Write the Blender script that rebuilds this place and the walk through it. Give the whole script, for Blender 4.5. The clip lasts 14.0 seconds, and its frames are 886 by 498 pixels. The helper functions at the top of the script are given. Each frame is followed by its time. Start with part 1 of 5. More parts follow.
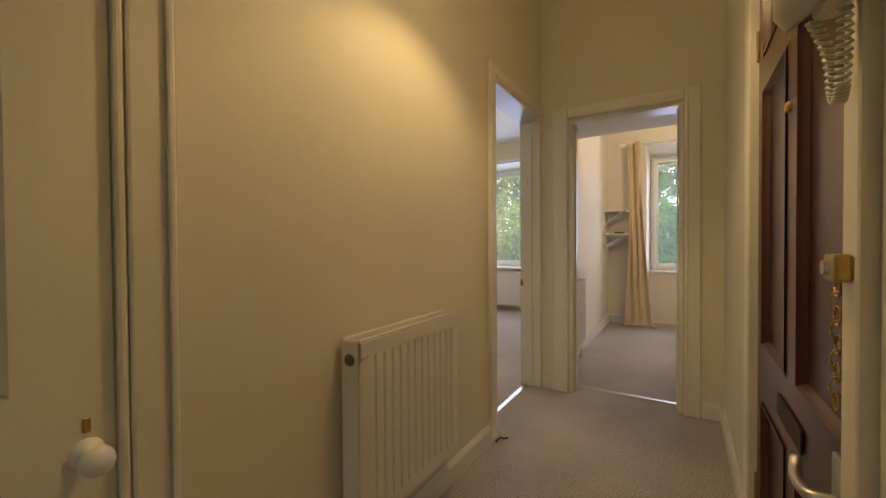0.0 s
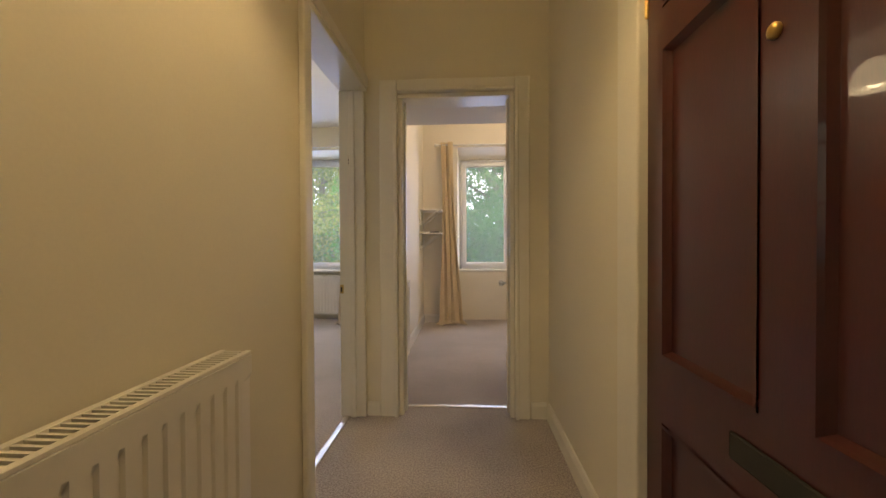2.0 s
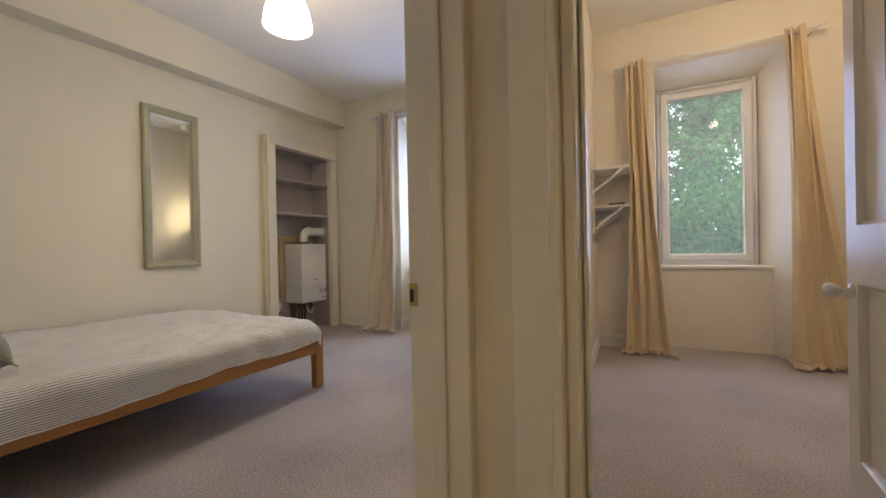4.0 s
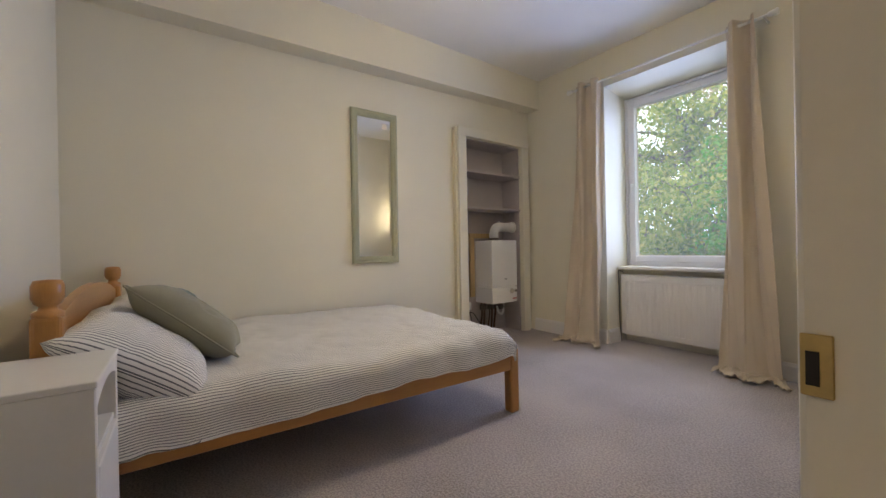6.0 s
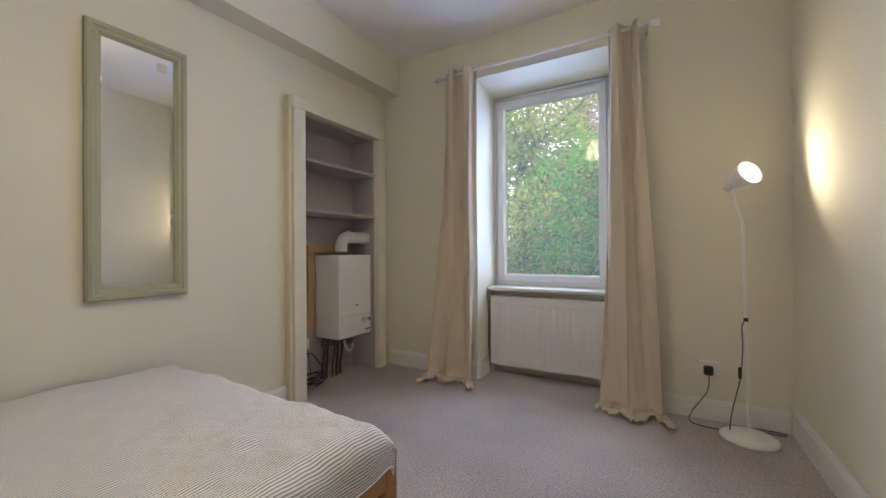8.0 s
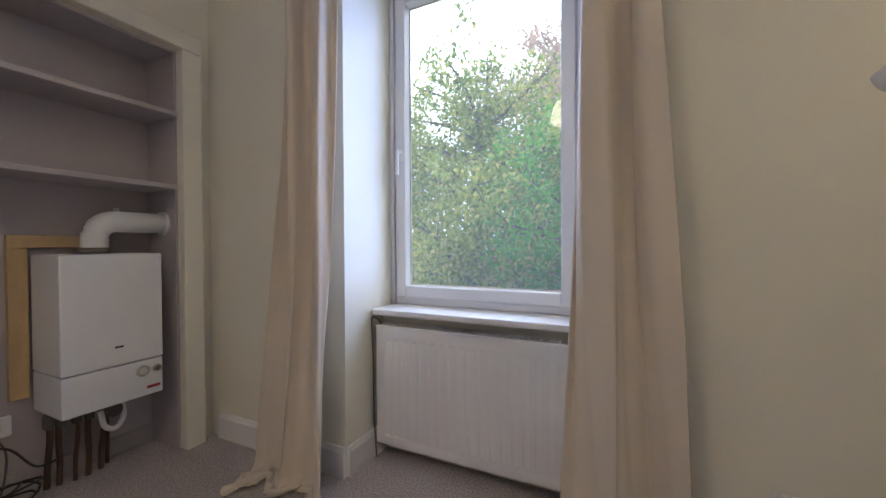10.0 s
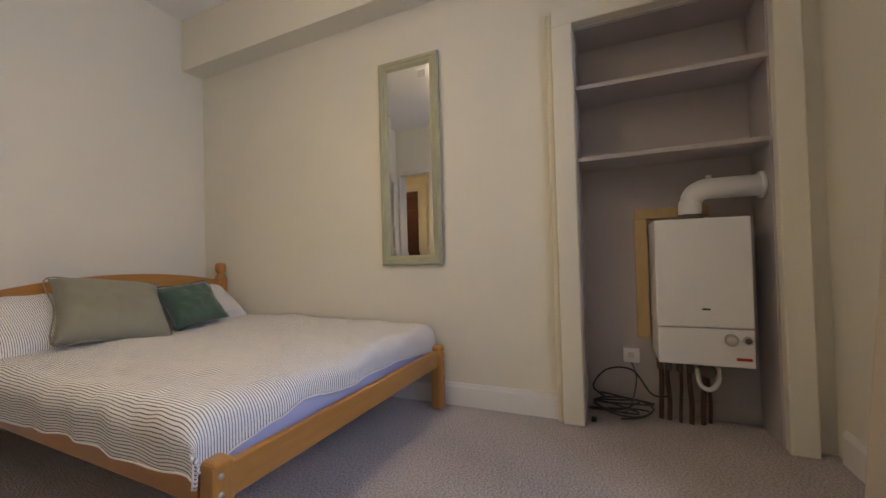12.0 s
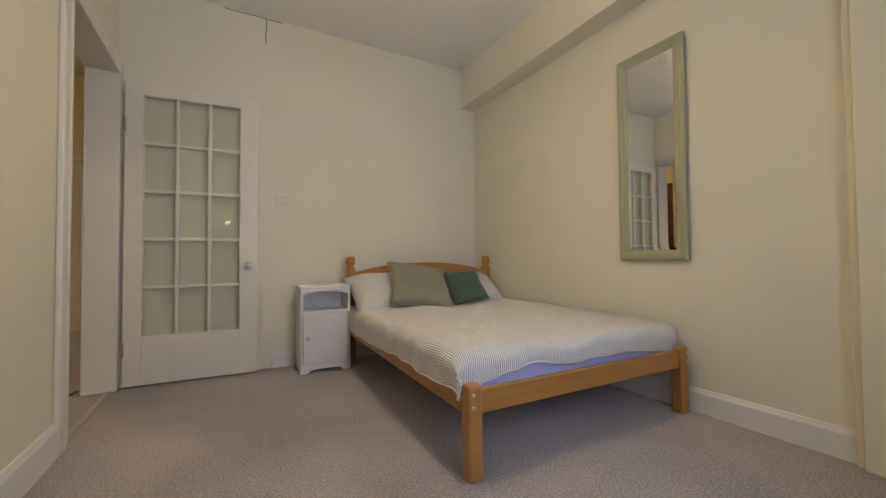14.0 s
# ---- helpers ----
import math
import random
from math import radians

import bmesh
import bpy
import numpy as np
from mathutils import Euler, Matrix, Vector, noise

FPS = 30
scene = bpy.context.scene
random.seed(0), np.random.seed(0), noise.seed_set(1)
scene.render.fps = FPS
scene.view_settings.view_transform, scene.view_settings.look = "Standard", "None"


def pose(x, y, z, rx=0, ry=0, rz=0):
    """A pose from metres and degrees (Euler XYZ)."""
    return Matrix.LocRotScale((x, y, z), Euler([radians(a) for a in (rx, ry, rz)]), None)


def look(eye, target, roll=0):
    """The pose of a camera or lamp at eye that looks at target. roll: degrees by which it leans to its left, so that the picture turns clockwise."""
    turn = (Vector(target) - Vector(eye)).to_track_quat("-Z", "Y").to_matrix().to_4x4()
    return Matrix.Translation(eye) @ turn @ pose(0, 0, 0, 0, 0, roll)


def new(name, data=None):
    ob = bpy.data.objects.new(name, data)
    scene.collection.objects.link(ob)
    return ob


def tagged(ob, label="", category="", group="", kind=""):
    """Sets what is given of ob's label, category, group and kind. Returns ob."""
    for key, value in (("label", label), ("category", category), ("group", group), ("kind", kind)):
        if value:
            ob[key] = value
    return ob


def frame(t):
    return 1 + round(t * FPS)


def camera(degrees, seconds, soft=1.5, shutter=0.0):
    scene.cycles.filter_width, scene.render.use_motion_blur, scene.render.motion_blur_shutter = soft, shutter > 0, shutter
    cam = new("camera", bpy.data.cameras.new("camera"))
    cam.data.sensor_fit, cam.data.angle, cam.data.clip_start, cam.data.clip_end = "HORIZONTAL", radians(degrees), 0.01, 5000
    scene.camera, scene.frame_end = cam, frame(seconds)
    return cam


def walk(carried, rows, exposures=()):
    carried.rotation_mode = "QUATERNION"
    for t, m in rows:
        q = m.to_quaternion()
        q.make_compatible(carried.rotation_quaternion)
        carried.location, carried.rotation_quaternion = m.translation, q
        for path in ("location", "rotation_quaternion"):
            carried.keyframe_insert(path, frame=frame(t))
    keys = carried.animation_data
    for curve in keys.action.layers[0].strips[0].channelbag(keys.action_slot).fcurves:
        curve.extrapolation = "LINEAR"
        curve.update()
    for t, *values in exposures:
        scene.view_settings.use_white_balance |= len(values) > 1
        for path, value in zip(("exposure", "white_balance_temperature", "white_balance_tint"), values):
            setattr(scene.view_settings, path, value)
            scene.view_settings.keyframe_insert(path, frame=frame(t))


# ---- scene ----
cam = camera(98.4, 14.0)
PATH = [
    (0, (1.037, 1.265, 1.114), (-0.027, 2.958, 1.084), -0.4),
    (0.5, (0.898, 1.313, 1.113), (0.276, 3.213, 1.089), -0.3),
    (1, (0.825, 1.372, 1.116), (0.498, 3.345, 1.091), -0.2),
    (1.5, (0.78, 1.486, 1.107), (0.598, 3.478, 1.081), -0.1),
    (2, (0.747, 1.785, 1.082), (0.622, 3.781, 1.055), -0.3),
    (2.5, (0.73, 2.238, 1.05), (0.605, 4.233, 1.023), -0.4),
    (3, (0.703, 2.682, 1.02), (0.57, 4.677, 0.998), -0.3),
    (3.5, (0.625, 3.058, 0.971), (0.227, 5.018, 0.954), -0.8),
    (4, (0.451, 3.326, 0.916), (-0.445, 5.114, 0.907), -1.2),
    (4.2, (0.374, 3.396, 0.898), (-0.71, 5.076, 0.891), -1.2),
    (6.3, (-0.013, 3.685, 0.914), (-1.628, 4.863, 0.913), -1.0),
    (6.5, (-0.065, 3.704, 0.917), (-1.679, 4.885, 0.918), -0.9),
    (7, (-0.26, 3.832, 0.956), (-1.869, 5.018, 0.956), -0.8),
    (7.5, (-0.445, 4.015, 1.011), (-1.882, 5.405, 1.007), -0.7),
    (8, (-0.649, 4.209, 1.014), (-1.64, 5.946, 1.023), -0.4),
    (8.2, (-0.725, 4.307, 1.016), (-1.531, 6.137, 1.023), -0.3),
    (10.3, (-0.837, 5.874, 1.018), (-1.75, 7.653, 0.98), -0.3),
    (10.5, (-0.873, 5.971, 0.999), (-2.031, 7.601, 0.968), -0.8),
    (11, (-0.953, 6.014, 0.967), (-2.636, 7.094, 0.943), -1.2),
    (11.5, (-0.899, 6.029, 0.922), (-2.891, 6.209, 0.916), -1.6),
    (12, (-0.785, 6.15, 0.849), (-2.623, 5.362, 0.885), -1.6),
    (12.2, (-0.707, 6.223, 0.852), (-2.373, 5.116, 0.863), -1.7),
    (12.5, (-0.704, 6.275, 0.822), (-2.13, 4.873, 0.857), -1.3),
    (13, (-0.68, 6.368, 0.812), (-1.798, 4.711, 0.859), -0.9),
    (13.5, (-0.667, 6.41, 0.813), (-1.675, 4.684, 0.867), -0.7),
    (14, (-0.662, 6.429, 0.818), (-1.638, 4.684, 0.87), -0.5),
]
walk(cam, [(t, look(eye, aim, roll)) for t, eye, aim, roll in PATH], [(0, -0.28, 7150, 9), (3, -0.34, 7100, 11), (4.2, -0.41, 6750, 12), (6.3, -0.45, 6450, 12), (8, -0.47, 6250, 11), (10.5, -0.66, 5750, 19), (11.0, -0.74, 5680, 21), (11.5, -0.68, 6300, 18), (12.5, -0.52, 7350, 12), (14, -0.53, 7450, 8)])


# ---- world, sun and lamps ----
world = bpy.data.worlds.new("world")
scene.world = world
world.use_nodes = True
_n = world.node_tree.nodes
_sky = _n.new("ShaderNodeTexSky")
_sky.sky_type, _sky.sun_disc = "NISHITA", False
_sky.sun_elevation, _sky.sun_rotation = radians(38), radians(200)
_sky.air_density, _sky.dust_density = 1.5, 4.0
_n["Background"].inputs["Strength"].default_value = 0.15
world.node_tree.links.new(_sky.outputs["Color"], _n["Background"].inputs["Color"])

_sun = bpy.data.lights.new("sun", "SUN")
_sun.energy, _sun.angle, _sun.color = 5.0, radians(50), (0.95, 0.97, 1.0)
sun = new("sun", _sun)
sun.matrix_world = look((0, 0, 12), (2, 14, 0))


def lamp(name, kind, place, watts, colour, size=0.05, target=None, spread=None):
    data = bpy.data.lights.new(name, kind)
    data.energy, data.color = watts, colour
    if kind == "AREA":
        data.shape, data.size, data.size_y = "RECTANGLE", size[0], size[1]
        data.spread = radians(140)
    else:
        data.shadow_soft_size = size
    if kind == "SPOT":
        data.spot_size, data.spot_blend = radians(spread), 0.35
    ob = new(name, data)
    ob.matrix_world = look(place, target) if target else pose(*place)
    return ob


WARM = (1.0, 0.77, 0.46)
DAY = (0.41, 0.54, 1.0)
lamp("hall_bulb_light", "POINT", (0.68, 2.42, 2.33), 27, (1.0, 0.72, 0.36), 0.035)
lamp("bedroom_bulb_light", "POINT", (-1.41, 5.0, 2.34), 16.5, WARM, 0.05)
lamp("study_bulb_light", "POINT", (1.35, 5.75, 2.36), 23, (1.0, 0.75, 0.44), 0.04)
lamp("floor_lamp_light", "SPOT", (-0.272, 6.680, 1.390), 10, (1.0, 0.84, 0.60), 0.025, (0.278, 5.98, 1.77), 158)
lamp("bedroom_window_daylight", "AREA", (-1.44, 7.335, 1.52), 26, DAY, (0.76, 1.40), (-1.44, 5.0, 1.52))
lamp("rear_window_daylight", "AREA", (0.7, -1.78, 1.55), 1.5, DAY, (0.95, 1.25), (0.7, 0.0, 1.4))
lamp("study_window_daylight", "AREA", (1.02, 7.335, 1.50), 12, DAY, (0.56, 1.38), (1.02, 5.0, 1.5))


# ---- materials ----
def mat(name, colour, rough=0.6, metal=0.0, vary=0.06, scale=6.0, fine=120.0, bump=0.1, depth=0.002, second=None, stretch=(1, 1, 1), sheen=0.0, coat=0.0, contrast=1.0):
    """Principled surface: two scales of tone, fine relief."""
    m = bpy.data.materials.new(name)
    m.use_nodes = True
    nt = m.node_tree
    b = nt.nodes["Principled BSDF"]
    b.inputs["Roughness"].default_value, b.inputs["Metallic"].default_value = rough, metal
    b.inputs["Sheen Weight"].default_value, b.inputs["Coat Weight"].default_value = sheen, coat
    tc, mp = nt.nodes.new("ShaderNodeTexCoord"), nt.nodes.new("ShaderNodeMapping")
    mp.inputs["Scale"].default_value = stretch
    nt.links.new(tc.outputs["Object"], mp.inputs["Vector"])
    big, small = nt.nodes.new("ShaderNodeTexNoise"), nt.nodes.new("ShaderNodeTexNoise")
    big.inputs["Scale"].default_value, big.inputs["Detail"].default_value = scale, 4
    small.inputs["Scale"].default_value, small.inputs["Detail"].default_value = fine, 3
    for t in (big, small):
        nt.links.new(mp.outputs["Vector"], t.inputs["Vector"])
    ramp = nt.nodes.new("ShaderNodeMix")
    ramp.data_type = "RGBA"
    other = second or tuple(c * (1 - 2.5 * vary) for c in colour)
    ramp.inputs[6].default_value, ramp.inputs[7].default_value = (*other, 1), (*tuple(min(1, c * (1 + vary)) for c in colour), 1)
    blend = nt.nodes.new("ShaderNodeMath")
    blend.operation = "MULTIPLY_ADD"
    blend.inputs[1].default_value = 0.45
    fine_fac = small.outputs["Fac"]
    if contrast != 1.0:
        sharp = nt.nodes.new("ShaderNodeMapRange")
        sharp.inputs["From Min"].default_value, sharp.inputs["From Max"].default_value = 0.5 - 0.5 / contrast, 0.5 + 0.5 / contrast
        nt.links.new(fine_fac, sharp.inputs["Value"])
        fine_fac = sharp.outputs[0]
    nt.links.new(fine_fac, blend.inputs[0])
    half = nt.nodes.new("ShaderNodeMath")
    half.operation = "MULTIPLY"
    half.inputs[1].default_value = 0.75
    nt.links.new(big.outputs["Fac"], half.inputs[0])
    nt.links.new(half.outputs[0], blend.inputs[2])
    nt.links.new(blend.outputs[0], ramp.inputs[0])
    nt.links.new(ramp.outputs[2], b.inputs["Base Color"])
    if bump:
        bp = nt.nodes.new("ShaderNodeBump")
        bp.inputs["Strength"].default_value, bp.inputs["Distance"].default_value = bump, depth
        nt.links.new(small.outputs["Fac"], bp.inputs["Height"])
        nt.links.new(bp.outputs["Normal"], b.inputs["Normal"])
    return m


def glow(name, colour, strength, base=(0.9, 0.88, 0.82)):
    m = mat(name, base, 0.4, vary=0.01)
    b = m.node_tree.nodes["Principled BSDF"]
    b.inputs["Emission Color"].default_value, b.inputs["Emission Strength"].default_value = (*colour, 1), strength
    return m


def glass_mat(name, tint=(1, 1, 1), murk=0.0):
    """Clear pane: straight through, with gloss that grows towards a glancing view."""
    m = bpy.data.materials.new(name)
    m.use_nodes = True
    nt = m.node_tree
    out = nt.nodes["Material Output"]
    clear, gloss, mix, lw = (nt.nodes.new(k) for k in ("ShaderNodeBsdfTransparent", "ShaderNodeBsdfGlossy", "ShaderNodeMixShader", "ShaderNodeLayerWeight"))
    clear.inputs["Color"].default_value = (*tint, 1)
    gloss.inputs["Roughness"].default_value = 0.0
    lw.inputs["Blend"].default_value = 0.5
    steep, level = nt.nodes.new("ShaderNodeMath"), nt.nodes.new("ShaderNodeMath")
    steep.operation, steep.inputs[1].default_value = "POWER", 5.0
    level.operation, level.inputs[1].default_value, level.inputs[2].default_value = "MULTIPLY_ADD", 0.9, 0.035
    nt.links.new(lw.outputs["Facing"], steep.inputs[0])
    nt.links.new(steep.outputs[0], level.inputs[0])
    nt.links.new(level.outputs[0], mix.inputs[0])
    nt.links.new(clear.outputs[0], mix.inputs[1])
    nt.links.new(gloss.outputs[0], mix.inputs[2])
    # Bluish haze over the view outside, put into the pane as translucent film.
    haze_film, murky = nt.nodes.new("ShaderNodeBsdfTranslucent"), nt.nodes.new("ShaderNodeMixShader")
    haze_film.inputs["Color"].default_value = (0.80, 0.88, 1.0, 1)
    murky.inputs[0].default_value = murk
    nt.links.new(mix.outputs[0], murky.inputs[1])
    nt.links.new(haze_film.outputs[0], murky.inputs[2])
    nt.links.new(murky.outputs[0] if murk else mix.outputs[0], out.inputs["Surface"])
    return m


M = {
    "wall": mat("wall_paint", (0.785, 0.745, 0.605), 0.75, vary=0.03, scale=2.5, fine=160, bump=0.12, depth=0.0012),
    "hallwall": mat("hall_wall_paint", (0.74, 0.69, 0.56), 0.7, vary=0.04, scale=2.0, fine=140, bump=0.12, depth=0.0012),
    "studywall": mat("study_wall_paint", (0.80, 0.75, 0.66), 0.75, vary=0.03, scale=2.0, fine=140, bump=0.1, depth=0.001),
    "ceiling": mat("ceiling_paint", (0.88, 0.87, 0.83), 0.85, vary=0.03, scale=3, fine=90, bump=0.08),
    "niche": mat("niche_grey", (0.48, 0.435, 0.42), 0.8, vary=0.06, scale=4, fine=90, bump=0.15),
    "trim": mat("gloss_white_paint", (0.78, 0.75, 0.66), 0.35, vary=0.035, scale=4, fine=60, bump=0.08, depth=0.001),
    "trimwhite": mat("white_trim_paint", (0.80, 0.78, 0.74), 0.4, vary=0.03, scale=4, fine=60, bump=0.06, depth=0.001),
    "upvc": mat("white_upvc", (0.82, 0.82, 0.84), 0.3, vary=0.015, scale=5, fine=80, bump=0.02),
    "carpet": mat("loop_carpet", (0.56, 0.50, 0.475), 0.95, vary=0.10, scale=1.6, fine=118, bump=1.0, depth=0.010, second=(0.15, 0.128, 0.125), sheen=0.2, contrast=5.0),
    "red": mat("mahogany_varnish", (0.066, 0.012, 0.009), 0.32, vary=0.25, scale=3, fine=40, bump=0.12, depth=0.001, second=(0.026, 0.005, 0.005), stretch=(6, 6, 1), coat=0.25),
    "pine": mat("lacquered_pine", (0.47, 0.225, 0.055), 0.32, vary=0.1, scale=5, fine=26, bump=0.05, second=(0.31, 0.135, 0.032), stretch=(9, 1, 9), coat=0.2),
    "pineup": mat("lacquered_pine_upright", (0.47, 0.225, 0.055), 0.32, vary=0.1, scale=5, fine=26, bump=0.05, second=(0.31, 0.135, 0.032), stretch=(9, 9, 1), coat=0.2),
    "ply": mat("raw_board", (0.56, 0.40, 0.20), 0.7, vary=0.12, scale=6, fine=40, stretch=(6, 6, 1)),
    "brass": mat("aged_brass", (0.60, 0.42, 0.16), 0.35, 1.0, vary=0.12, scale=30, fine=120),
    "steel": mat("brushed_steel", (0.62, 0.60, 0.56), 0.32, 1.0, vary=0.06, scale=30, fine=200),
    "copper": mat("dull_copper_pipe", (0.17, 0.11, 0.075), 0.5, 0.8, vary=0.2, scale=20, fine=120),
    "black": mat("black_plastic", (0.02, 0.02, 0.02), 0.45, vary=0.1),
    "cream": mat("cream_plastic", (0.70, 0.66, 0.55), 0.4, vary=0.03),
    "white": mat("white_enamel", (0.82, 0.82, 0.80), 0.28, vary=0.02, scale=4, fine=60, bump=0.03),
    "radiator": mat("radiator_enamel", (0.78, 0.75, 0.68), 0.35, vary=0.025, scale=4, fine=60, bump=0.03),
    "radwhite": mat("radiator_white_enamel", (0.80, 0.78, 0.75), 0.35, vary=0.025, scale=4, fine=60, bump=0.03),
    "curtain": mat("beige_cotton", (0.66, 0.57, 0.44), 0.9, vary=0.07, scale=3, fine=420, bump=0.35, depth=0.001, sheen=0.2),
    "cream_curtain": mat("cream_cotton", (0.68, 0.55, 0.36), 0.9, vary=0.07, scale=3, fine=420, bump=0.3, depth=0.001, sheen=0.2),
    "sage": mat("sage_linen", (0.27, 0.26, 0.185), 0.9, vary=0.1, scale=5, fine=300, bump=0.5, depth=0.0015, sheen=0.15),
    "green": mat("dark_green_velvet", (0.045, 0.10, 0.065), 0.8, vary=0.2, scale=9, fine=260, bump=0.3, sheen=0.5),
    "sheet": mat("pale_lilac_sheet", (0.58, 0.59, 0.80), 0.85, vary=0.04, scale=6, fine=300, bump=0.2),
    "sagepaint": mat("sage_painted_wood", (0.40, 0.40, 0.26), 0.5, vary=0.06, scale=12, fine=90, bump=0.12),
    "mirror": mat("mirror_silver", (0.86, 0.87, 0.86), 0.015, 1.0, vary=0.0, bump=0),
    # Haze is mixed into these panes; the door glass has none.
    "glass": glass_mat("window_glass", murk=0.08),
    "metalstrip": mat("aluminium_threshold", (0.60, 0.56, 0.50), 0.42, 1.0, vary=0.05, scale=20, fine=200),
    "shade": glow("opal_glass_lit", (1.0, 0.80, 0.50), 18.0),
    "hallshade": glow("lit_card_shade", (1.0, 0.72, 0.36), 5.0),
    "bulb": glow("lit_bulb", (1.0, 0.86, 0.62), 14),
    "grey": mat("grey_cable", (0.10, 0.10, 0.10), 0.5),
    "dark": mat("dark_gap", (0.03, 0.028, 0.026), 0.9),
    "cotton": mat("plain_white_cotton", (0.82, 0.80, 0.76), 0.9, vary=0.03, scale=6, fine=300, bump=0.2),
    "yellowed": mat("yellowed_paint", (0.74, 0.67, 0.47), 0.7, vary=0.08, scale=3, fine=60, bump=0.1),
    "murk": mat("dark_fittings", (0.16, 0.14, 0.12), 0.8, vary=0.25, scale=18, fine=90),
}


M["frosted"] = glass_mat("door_glass", tint=(0.93, 0.95, 0.92))


def striped():
    """White cotton with a fine slate stripe woven along the bed (stripe across U)."""
    m = mat("striped_cotton", (0.86, 0.84, 0.79), 0.9, vary=0.03, scale=4, fine=380, bump=0.25, depth=0.001)
    nt = m.node_tree
    b = nt.nodes["Principled BSDF"]
    old = b.inputs["Base Color"].links[0].from_socket
    uv, sep = nt.nodes.new("ShaderNodeUVMap"), nt.nodes.new("ShaderNodeSeparateXYZ")
    nt.links.new(uv.outputs[0], sep.inputs[0])
    per = nt.nodes.new("ShaderNodeMath")
    per.operation, per.inputs[1].default_value = "MULTIPLY", 1 / 0.0092
    fr = nt.nodes.new("ShaderNodeMath")
    fr.operation = "FRACT"
    lt = nt.nodes.new("ShaderNodeMath")
    lt.operation, lt.inputs[1].default_value = "LESS_THAN", 0.27
    nt.links.new(sep.outputs[0], per.inputs[0])
    nt.links.new(per.outputs[0], fr.inputs[0])
    nt.links.new(fr.outputs[0], lt.inputs[0])
    mx = nt.nodes.new("ShaderNodeMix")
    mx.data_type = "RGBA"
    mx.inputs[7].default_value = (0.13, 0.13, 0.14, 1)
    nt.links.new(old, mx.inputs[6])
    nt.links.new(lt.outputs[0], mx.inputs[0])
    nt.links.new(mx.outputs[2], b.inputs["Base Color"])
    return m


M["stripe"] = striped()


# ---- building blocks ----
def box(bm, x0, x1, y0, y1, z0, z1, bevel=0.0, seg=1):
    r = bmesh.ops.create_cube(bm, size=1.0)
    vs = r["verts"]
    for v in vs:
        v.co = Vector(((x0 + x1) / 2 + v.co.x * (x1 - x0), (y0 + y1) / 2 + v.co.y * (y1 - y0), (z0 + z1) / 2 + v.co.z * (z1 - z0)))
    if bevel:
        es = list({e for v in vs for e in v.link_edges})
        bmesh.ops.bevel(bm, geom=es, offset=bevel, segments=seg, affect="EDGES", profile=0.5)
    return bm


def boxes(*rows, bevel=0.0):
    bm = bmesh.new()
    for r in rows:
        box(bm, *r, bevel=bevel)
    return bm


def prism(bm, pts, lo, hi, axis="z"):
    """A polygon extruded from lo to hi along an axis; pts run in the two other axes, in their order."""
    def at(p, h):
        return {"z": (p[0], p[1], h), "x": (h, p[0], p[1]), "y": (p[0], h, p[1])}[axis]
    a = [bm.verts.new(at(p, lo)) for p in pts]
    b = [bm.verts.new(at(p, hi)) for p in pts]
    bm.faces.new(a[::-1])
    bm.faces.new(b)
    for i in range(len(pts)):
        j = (i + 1) % len(pts)
        bm.faces.new((a[i], a[j], b[j], b[i]))
    bmesh.ops.recalc_face_normals(bm, faces=bm.faces)
    return bm


def tube(bm, pts, r, seg=8):
    """A round pipe along a line of points; r is one radius or one for each point."""
    rings = []
    pts = [Vector(p) for p in pts]
    up = Vector((0.123, 0.321, 0.9))
    for i, p in enumerate(pts):
        d = (pts[min(i + 1, len(pts) - 1)] - pts[max(i - 1, 0)]).normalized()
        s = d.cross(up)
        s = s.normalized() if s.length > 1e-4 else Vector((1, 0, 0))
        u = s.cross(d).normalized()
        rr = r[i] if isinstance(r, (list, tuple)) else r
        rings.append([bm.verts.new(p + s * rr * math.cos(a * math.tau / seg) + u * rr * math.sin(a * math.tau / seg)) for a in range(seg)])
    for a, b in zip(rings, rings[1:]):
        for k in range(seg):
            bm.faces.new((a[k], a[(k + 1) % seg], b[(k + 1) % seg], b[k]))
    bm.faces.new(rings[0][::-1])
    bm.faces.new(rings[-1])
    bmesh.ops.recalc_face_normals(bm, faces=bm.faces)
    return bm


def lathe(bm, profile, seg=24, centre=(0, 0, 0), axis="z", close=False):
    """Turns a profile of (radius, height) about an axis."""
    cx, cy, cz = centre
    rings = []
    for r, h in profile:
        ring = []
        for k in range(seg):
            a = k * math.tau / seg
            c, s = max(r, 1e-4) * math.cos(a), max(r, 1e-4) * math.sin(a)
            co = {"z": (cx + c, cy + s, cz + h), "x": (cx + h, cy + c, cz + s), "y": (cx + c, cy + h, cz + s)}[axis]
            ring.append(bm.verts.new(co))
        rings.append(ring)
    for a, b in zip(rings, rings[1:]):
        for k in range(seg):
            bm.faces.new((a[k], a[(k + 1) % seg], b[(k + 1) % seg], b[k]))
    if close:
        bm.faces.new(rings[0])
        bm.faces.new(rings[-1][::-1])
    bmesh.ops.recalc_face_normals(bm, faces=bm.faces)
    return bm


